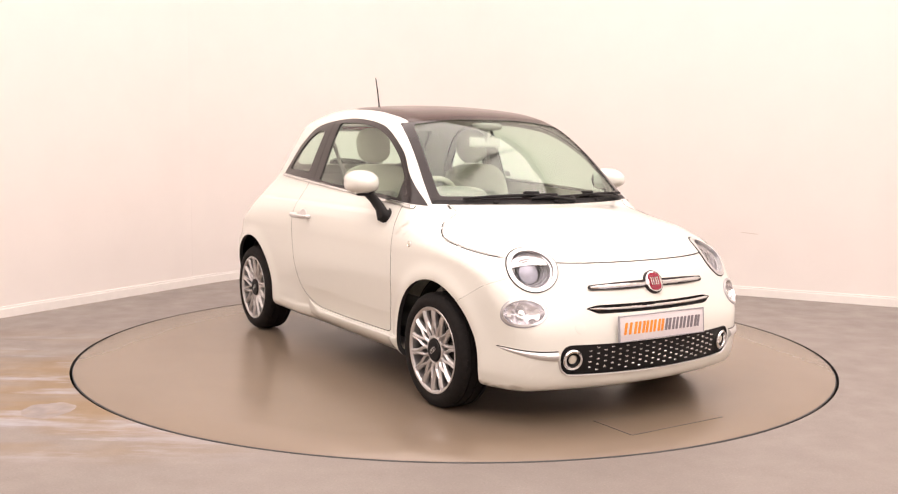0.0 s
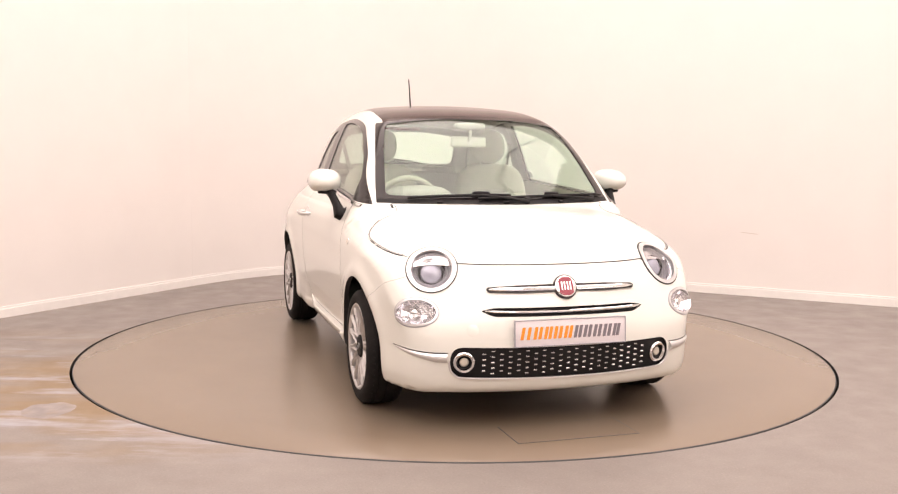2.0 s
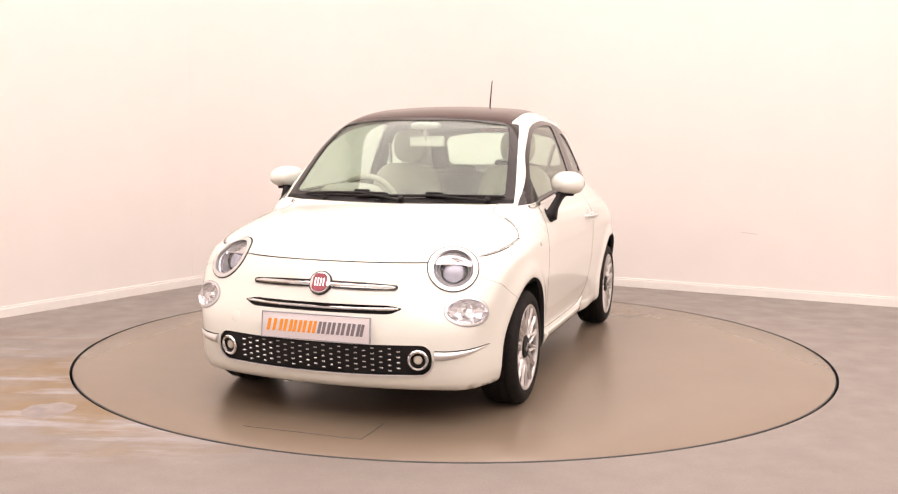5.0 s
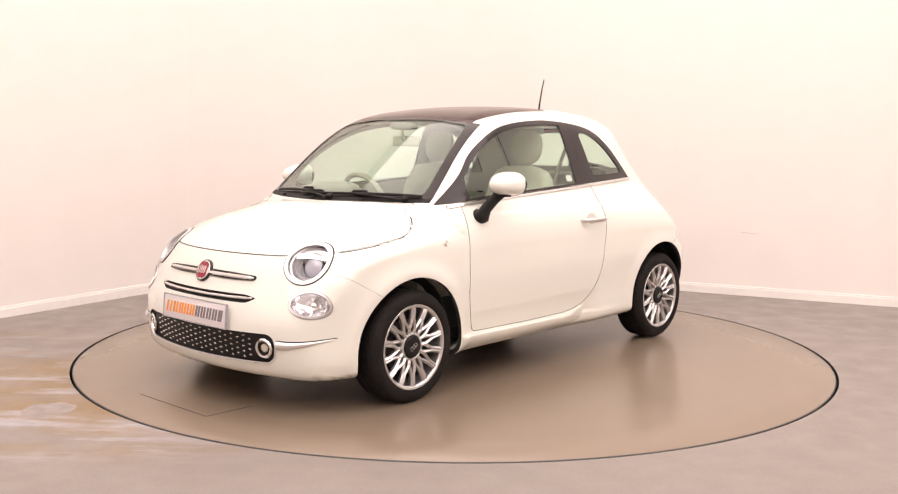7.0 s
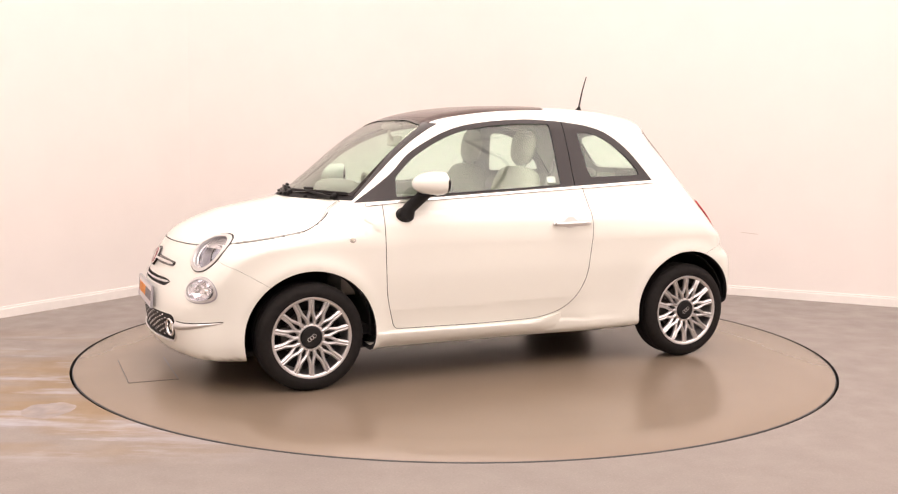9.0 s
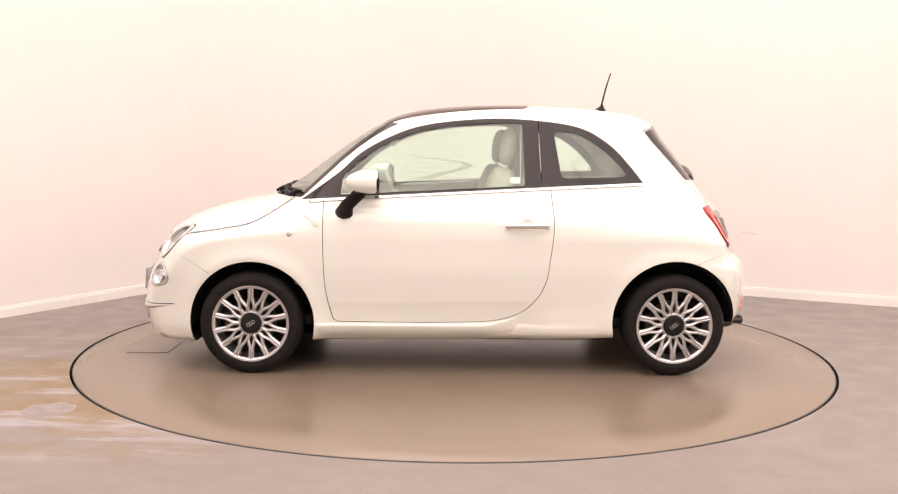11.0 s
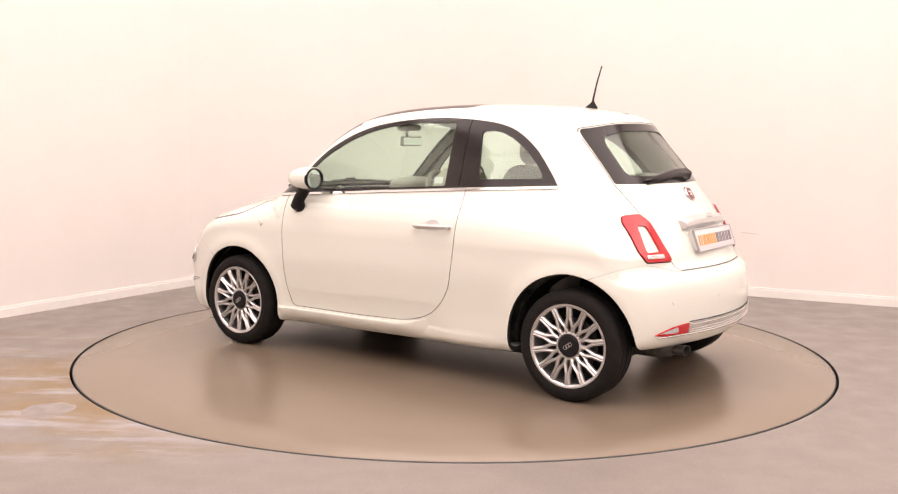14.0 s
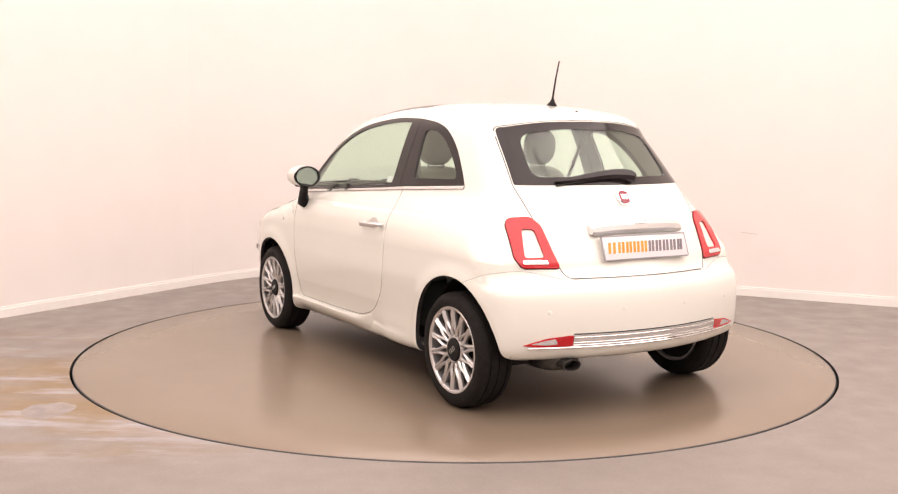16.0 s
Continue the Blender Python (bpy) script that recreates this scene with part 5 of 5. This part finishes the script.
# ---- sides ----
def side_details(car, doors):
    for side in (1, -1):
        door = doors[side]
        handle = new("door_handle")
        handle.parent = car
        tagged(handle, "satin chrome pull handle")
        bm = bm_new()
        xs = np.linspace(-0.458, -0.222, 21)
        rows = []
        for i, x in enumerate(xs):
            t = abs(2 * i / 20 - 1)
            out = 0.040 * (1 - t**4) + 0.012
            w = 0.0125 * (1 - 0.5 * t**6)
            z = 0.819 - (x + 0.34) * 0.02
            c = on_side(x, z, side)
            rows.append([bm.verts.new(c + Vector((0, side * (out + oo), zz * w))) for oo, zz in ((-0.012, -0.8), (0.0, -1.0), (0.006, -0.3), (0.006, 0.5), (0.0, 1.0), (-0.012, 0.8))])
        grid_faces(bm, rows, False, True)
        bm.faces.new(rows[0]), bm.faces.new(rows[-1])
        part("grip", bm, SATIN, handle, "satin chrome grip bar")
        for x in (-0.44, -0.24):
            c = on_side(x, 0.819, side)
            part("handle_post", box(bm_new(), x - 0.014, x + 0.014, c.y - 0.02, c.y + 0.02, 0.81, 0.828, 0.004, 1, m=Matrix.Translation((0, 0.012 * side, 0))), SATIN, handle)
        fr = frame_at(on_side(-0.338, 0.826, side))
        bm = bm_new()
        lathe(bm, [(0.0, 0.0006), (0.7, 0.0006), (0.93, 0.0016), (1.0, 0.0002), (1.0, -0.003), (0.0, -0.003)], 40, fr @ Matrix.Diagonal((0.055, 0.032, 1, 1)))
        part("handle_recess", bm, SATIN, handle, "shallow scoop behind the grip")
        # sill moulding that runs along the door's lower edge and dies out behind it
        bm = bm_new()
        rows = []
        for x in np.linspace(0.80, -0.35, 62):
            rise = 0.052 * step(-0.06, -0.40, x) ** 1.4 + 0.004 * step(0.2, -0.16, x)
            out = 0.024 * step(0.81, 0.76, x) * step(-0.35, -0.10, x) - 0.006 * (1 - step(-0.35, -0.25, x))
            top = 0.2785 + rise
            sec = [(-0.004, top + 0.001), (out * 0.85, top - 0.002), (out, top - 0.008), (out * 0.95, top - 0.018), (out * 0.5, top - 0.045), (out * 0.15 - 0.001, top - 0.075), (-0.006, top - 0.085)]
            rows.append([bm.verts.new(on_side(x, z, side) + Vector((0, side * o, 0))) for o, z in sec])
        grid_faces(bm, rows, False, False)
        bmesh.ops.recalc_face_normals(bm, faces=bm.faces[:])
        part("sill_moulding", bm, PAINT, car, "white moulded sill under the door")
        # side repeater
        fr = frame_at(on_side(0.938, 0.766, side))
        bm = lathe(bm_new(), [(0.0165, -0.002), (0.0165, 0.003), (0.013, 0.0045), (0.011, 0.003)], 24, fr)
        lamp = part("side_repeater", bm, CHROME, car, "small round side indicator")
        part("lens", lathe(bm_new(), [(0.0125, 0.0), (0.011, 0.004), (0.006, 0.008), (0.0, 0.009)], 20, fr), DASH_WHITE, lamp, "pale lens")
        # mirror
        mirror = new("door_mirror")
        mirror.parent = car
        tagged(mirror, "white door mirror on a black stalk")
        m = Matrix.Translation((0.545, 0.848 * side, 1.046)) @ pose(0, 0, 0, 0, 0, 10 * side)
        bm = bm_new()
        n, k = 36, 16
        rows = []
        for i in range(k + 1):
            u = i / k
            x = -0.075 + 0.165 * u
            s = math.sqrt(max(0.0, 1 - u**2.3)) * (0.97 + 0.06 * math.sin(math.pi * u)) if i < k else 0.0
            ring = []
            for j in range(n):
                a = 2 * math.pi * j / n
                cy, cz = math.copysign(abs(math.cos(a)) ** 0.85, math.cos(a)), math.copysign(abs(math.sin(a)) ** 0.85, math.sin(a))
                ring.append(Vector((x, 0.090 * s * cy, (0.068 if cz > 0 else 0.060) * s * cz)))
            if s < 1e-3:
                v = bm.verts.new(m @ Vector((x, 0, 0)))
                rows.append([v] * n)
            else:
                rows.append([bm.verts.new(m @ p) for p in ring])
        rim = [bm.verts.new(m @ Vector((-0.075, 0.082 * math.copysign(abs(math.cos(2 * math.pi * j / n)) ** 0.85, math.cos(2 * math.pi * j / n)),
                                       0.055 * math.copysign(abs(math.sin(2 * math.pi * j / n)) ** 0.85, math.sin(2 * math.pi * j / n))))) for j in range(n)]
        deep = [bm.verts.new(v.co + m.to_3x3() @ Vector((0.016, 0, 0))) for v in rim]
        grid_faces(bm, [deep, rim] + rows, False, True)
        bm.faces.new(deep)
        part("housing", bm, PAINT, mirror, "white painted mirror housing")
        bm = bm_new()
        lathe(bm, [(0.99, 0.0), (1.03, 0.004), (1.03, 0.014), (0.99, 0.016), (0.9, 0.01), (0.9, 0.0)], 40, m @ pose(-0.082, 0, 0, 0, 90, 0) @ Matrix.Diagonal((0.0605, 0.0885, 1, 1)), closed=True)
        part("mirror_rim", bm, PLASTIC, mirror, "black rim")
        part("mirror_glass", lathe(bm_new(), [(0.0, 0.0), (1.0, 0.0), (1.0, 0.003), (0.0, 0.003)], 36, m @ pose(-0.074, 0, 0, 0, 90, 0) @ Matrix.Diagonal((0.0555, 0.082, 1, 1))), MIRROR, mirror)
        foot = on_side(0.645, 0.885, side)
        bm = bm_new()
        rows = []
        path = [(foot + Vector((0, -0.012 * side, -0.006)), 0.052, 0.044), (foot + Vector((-0.002, 0.016 * side, 0.0)), 0.046, 0.036), (foot + Vector((-0.02, 0.024 * side, 0.040)), 0.036, 0.023),
                (Vector((0.575, 0.811 * side, 0.972)), 0.034, 0.020), (Vector((0.552, 0.822 * side, 1.0)), 0.040, 0.026)]
        for i, (p, a, b) in enumerate(path):
            d = (path[min(i + 1, 4)][0] - path[max(i - 1, 0)][0]).normalized()
            ax = Vector((1, 0, 0)) - d * d.x
            ax.normalize()
            by = d.cross(ax)
            rows.append([bm.verts.new(p + ax * a * math.cos(t) + by * b * math.sin(t)) for t in np.linspace(0, 2 * math.pi, 18, endpoint=False)])
        grid_faces(bm, rows, False, True)
        bm.faces.new(rows[0]), bm.faces.new(rows[-1])
        part("stalk", bm, PLASTIC, mirror, "matt black mirror stalk")
        bm = bm_new()
        lathe(bm, [(0.0, -0.002), (0.95, -0.002), (1.02, 0.004), (1.0, 0.012), (0.0, 0.014)], 36, m @ pose(-0.006, -0.014 * side, -0.061, 0, 0, 0) @ Matrix.Diagonal((0.045, 0.05, 1, 1)))
        part("mirror_base", bm, PLASTIC, mirror, "black underside of the mirror")
        # ticket on the window
        if side > 0:
            fr = frame_at(on_side(-0.28, 1.058, side, -0.010))
            part("window_sticker", box(bm_new(), -0.028, 0.028, -0.018, 0.018, -0.001, 0.0005, m=fr @ pose(0, 0, -0.0015)), PLATE, door, "small white sticker inside the glass")


# ---- inside ----
def front_seat(car, y):
    seat = new("front_seat")
    seat.parent = car
    tagged(seat, "ivory and grey front seat with round headrest")
    part("cushion", blob(bm_new(), (0.11, y, 0.52), (0.27, 0.24, 0.09), 0.5, 0.5), GREY_CLOTH, seat, "grey fabric seat cushion")
    m = Matrix.Translation((-0.165, y, 0.80)) @ pose(0, 0, 0, 0, -14, 0)
    part("backrest", blob(bm_new(), (0, 0, 0), (0.085, 0.235, 0.33), 0.5, 0.62, m=m), IVORY, seat, "ivory and grey backrest")
    part("backrest_inset", blob(bm_new(), (0.03, 0, -0.05), (0.07, 0.15, 0.24), 0.6, 0.6, m=m), GREY_CLOTH, seat)
    m = Matrix.Translation((-0.262, y, 1.238)) @ pose(0, 0, 0, 0, -8, 0)
    part("headrest", blob(bm_new(), (0, 0, 0), (0.052, 0.112, 0.108), 0.8, 0.9, m=m), IVORY, seat, "round ivory headrest")
    for dy in (-0.05, 0.05):
        part("headrest_post", tube(bm_new(), [(-0.24, y + dy, 1.05), (-0.255, y + dy, 1.16)], 0.007, 8), CHROME, seat)


def cabin(car):
    part("cabin_floor", box(bm_new(), -1.42, 1.0, -0.66, 0.66, 0.24, 0.30), UNDER, car, "dark cabin floor")
    front_seat(car, 0.36)
    front_seat(car, -0.36)
    rear = new("rear_seat")
    rear.parent = car
    tagged(rear, "grey fabric rear bench seat")
    part("bench", blob(bm_new(), (-0.78, 0, 0.56), (0.24, 0.52, 0.10), 0.4, 0.4), GREY_CLOTH, rear)
    part("backrest", blob(bm_new(), (0, 0, 0), (0.07, 0.52, 0.25), 0.35, 0.35, m=Matrix.Translation((-1.03, 0, 0.80)) @ pose(0, 0, 0, 0, -12, 0)), GREY_CLOTH, rear)
    for y in (-0.27, 0.27):
        part("rear_headrest", blob(bm_new(), (-1.07, y, 1.055), (0.045, 0.12, 0.045), 0.6, 0.6), GREY_CLOTH, rear)
    part("parcel_shelf", box(bm_new(), -1.30, -1.08, -0.42, 0.42, 0.94, 0.955, 0.004), LINING, car, "grey parcel shelf")
    dash = new("dashboard")
    dash.parent = car
    tagged(dash, "dark dashboard with ivory front panel")
    part("dash_top", blob(bm_new(), (0.76, 0, 0.86), (0.20, 0.57, 0.075), 0.4, 0.4), DASH, dash, "dark dashboard top")
    part("dash_panel", box(bm_new(), 0.50, 0.58, -0.60, 0.60, 0.74, 0.885, 0.03, 3), DASH_WHITE, dash, "ivory dashboard panel")
    part("dash_lower", box(bm_new(), 0.54, 0.95, -0.62, 0.62, 0.45, 0.78, 0.04, 2), DASH, dash)
    part("instrument_hood", blob(bm_new(), (0.66, -0.36, 0.95), (0.13, 0.18, 0.08), 0.7, 0.7), DASH, dash, "dark instrument hood")
    part("centre_console", box(bm_new(), 0.42, 0.62, -0.11, 0.11, 0.5, 0.93, 0.03, 2), DASH, dash)
    wheel_ = new("steering_wheel")
    wheel_.parent = car
    tagged(wheel_, "ivory rimmed steering wheel")
    m = Matrix.Translation((0.40, -0.36, 0.90)) @ pose(0, 0, 0, 0, -68, 0)
    bm = bm_new()
    rows = []
    for i in range(48):
        a = 2 * math.pi * i / 48
        c, d = Vector((0.175 * math.cos(a), 0.175 * math.sin(a), 0)), Vector((math.cos(a), math.sin(a), 0))
        rows.append([bm.verts.new(m @ (c + d * 0.016 * math.cos(b) + Vector((0, 0, 0.016 * math.sin(b))))) for b in np.linspace(0, 2 * math.pi, 12, endpoint=False)])
    grid_faces(bm, rows, True, True)
    part("rim", bm, IVORY, wheel_, "ivory leather rim")
    part("boss", blob(bm_new(), (0, 0, -0.01), (0.065, 0.075, 0.03), 0.6, 0.8, m=m), DASH_WHITE, wheel_)
    for a in (90, -90, 180):
        part("spoke", box(bm_new(), 0.05, 0.17, -0.018, 0.018, -0.012, 0.006, 0.005, 1, m=m @ pose(0, 0, 0, 0, 0, a)), DASH, wheel_)
    part("column", tube(bm_new(), [(0.41, -0.36, 0.895), (0.62, -0.36, 0.82)], 0.035, 12), DASH, wheel_)
    mirror = new("rear_view_mirror")
    mirror.parent = car
    tagged(mirror, "pale grey interior mirror")
    part("mirror_back", box(bm_new(), 0.40, 0.425, -0.105, 0.105, 1.235, 1.295, 0.012, 3), LINING, mirror)
    part("mirror_glass", box(bm_new(), 0.397, 0.3995, -0.095, 0.095, 1.242, 1.288), MIRROR, mirror)
    part("mirror_stem", tube(bm_new(), [(0.425, 0, 1.27), (0.45, 0, 1.31), (0.44, 0, 1.362)], 0.010, 8), LINING, mirror)
    part("sensor_pod", blob(bm_new(), (0.43, 0.0, 1.352), (0.05, 0.09, 0.022), 0.6, 0.6), PILLAR, mirror)
    for side in (1, -1):
        part("door_pull", box(bm_new(), -0.25, 0.45, 0.66 * side - 0.03, 0.66 * side + 0.03, 0.70, 0.76, 0.02, 2), DASH, car)
        part("seat_belt", tube(bm_new(), [(-0.40, 0.56 * side, 1.25), (-0.34, 0.52 * side, 1.05), (-0.30, 0.5 * side, 0.6)], 0.012, 6), GREY_CLOTH, car, "grey seat belt")


def underside(car):
    part("floor_pan", box(bm_new(), -0.85, 1.50, -0.62, 0.62, 0.165, 0.20, 0.01, 1), UNDER, car, "black underbody")
    for x in (1.15, -1.15):
        part("axle", tube(bm_new(), [(x, -0.66, 0.26), (x, 0.66, 0.26)], 0.035, 12), UNDER, car)
    part("sill_bracket", box(bm_new(), -0.64, -0.15, 0.60, 0.64, 0.168, 0.186, 0.004, 1), UNDER, car)
    part("subframe", box(bm_new(), 0.75, 1.5, -0.42, 0.42, 0.135, 0.19, 0.03, 2), UNDER, car)


# ---- building ----
DISC_R = 2.2274
HATCH = (1.70, 1.955, -0.335, 0.235)
AXIS = Vector((-0.0336, -0.049, 0))


def floor_material(name, base, rough, speckle, stains):
    m = material(name, base, rough, spec=0.5 if stains else 0.65)
    nt = m.node_tree
    p = nt.nodes["Principled BSDF"]
    tc = next(n for n in nt.nodes if n.type == "TEX_COORD")

    def noise_of(scale, detail, stretch=(1, 1, 1), rough_=0.55):
        mp = nt.nodes.new("ShaderNodeMapping")
        mp.inputs["Scale"].default_value = stretch
        nt.links.new(tc.outputs["Object"], mp.inputs["Vector"])
        n = nt.nodes.new("ShaderNodeTexNoise")
        n.inputs["Scale"].default_value, n.inputs["Detail"].default_value, n.inputs["Roughness"].default_value = scale, detail, rough_
        nt.links.new(mp.outputs[0], n.inputs["Vector"])
        return n.outputs[0]

    def ranged(v, lo, hi, a=0.0, b=1.0):
        r = nt.nodes.new("ShaderNodeMapRange")
        r.inputs["From Min"].default_value, r.inputs["From Max"].default_value = lo, hi
        r.inputs["To Min"].default_value, r.inputs["To Max"].default_value = a, b
        nt.links.new(v, r.inputs["Value"])
        return r.outputs[0]

    def times(a, b):
        n = nt.nodes.new("ShaderNodeMath")
        n.operation = "MULTIPLY"
        nt.links.new(a, n.inputs[0])
        if isinstance(b, float):
            n.inputs[1].default_value = b
        else:
            nt.links.new(b, n.inputs[1])
        return n.outputs[0]

    def mix(col, other, fac):
        x = nt.nodes.new("ShaderNodeMix")
        x.data_type = "RGBA"
        nt.links.new(fac, x.inputs["Factor"])
        if isinstance(col, tuple):
            x.inputs["A"].default_value = (*col, 1)
        else:
            nt.links.new(col, x.inputs["A"])
        x.inputs["B"].default_value = (*other, 1)
        return x.outputs["Result"]
    col = mix(base, tuple(c * (0.9 if stains else 0.95) for c in base), ranged(noise_of(0.9, 3.0), 0.4, 0.75))
    if speckle:
        col = mix(col, tuple(min(1, c * 1.25) for c in base), times(ranged(noise_of(105, 3.0), 0.52, 0.70), speckle))
        col = mix(col, tuple(c * 0.55 for c in base), times(ranged(noise_of(130, 3.0), 0.58, 0.74), speckle))
    if stains:
        # worn corner: pale and ochre streaks that fade away from it
        sep = nt.nodes.new("ShaderNodeSeparateXYZ")
        nt.links.new(tc.outputs["Object"], sep.inputs[0])
        left = ranged(sep.outputs["X"], -0.6, -1.5)
        near = ranged(sep.outputs["Y"], -2.32, -2.12)
        mask = times(times(left, near), ranged(sep.outputs["Y"], 0.5, -0.4))
        ochre = times(mask, ranged(noise_of(1.0, 5.0, (0.6, 2.2, 1)), 0.40, 0.56))
        col = mix(col, (0.225, 0.155, 0.085), times(ochre, 0.95))
        pale = times(mask, ranged(noise_of(1.25, 6.0, (0.55, 2.4, 1.0), 0.65), 0.50, 0.60))
        col = mix(col, (0.36, 0.365, 0.41), times(pale, 0.75))
    else:
        col = mix(col, (0.24, 0.18, 0.12), times(ranged(noise_of(0.8, 2.5, (1.0, 1.6, 1)), 0.5, 0.75), 0.2))
    nt.links.new(col, p.inputs["Base Color"])
    nt.links.new(ranged(noise_of(5.0, 5.0), 0.3, 0.7, rough - (0.07 if stains else 0.015), rough + (0.1 if stains else 0.02)), p.inputs["Roughness"])
    b = nt.nodes.new("ShaderNodeBump")
    b.inputs["Strength"].default_value, b.inputs["Distance"].default_value = 0.12 if stains else 0.015, 0.002
    nt.links.new(noise_of(120, 3.0), b.inputs["Height"])
    nt.links.new(b.outputs[0], p.inputs["Normal"])
    return m


FLOOR = floor_material("resin_floor", (0.222, 0.196, 0.178), 0.42, 0.6, True)
DISC = floor_material("turntable_floor", (0.206, 0.162, 0.121), 0.25, 0.0, False)

build_room()
floor_marks()
ceiling_light()
table = build_turntable()
car = build_car()

TURN = [(0.0, -57.1), (0.5, -58.43), (1.0, -61.57), (1.5, -66.18), (2.0, -72.28), (2.5, -78.03), (3.0, -84.32), (3.5, -89.98), (4.0, -96.18),
        (6.5, -125.84), (7.0, -131.94), (7.5, -137.88), (8.0, -143.94), (8.5, -149.74), (9.0, -155.82), (11.5, -184.79), (12.0, -190.91),
        (12.5, -196.4), (13.0, -202.6), (13.5, -208.38), (14.0, -214.5), (14.5, -220.2), (15.0, -226.4), (15.5, -232.1), (16.0, -238.18)]


def motions():
    rows = [(t, pose(0, 0, 0, 0, 0, a)) for t, a in TURN]
    walk(table, rows)
    walk(car, rows)


motions()
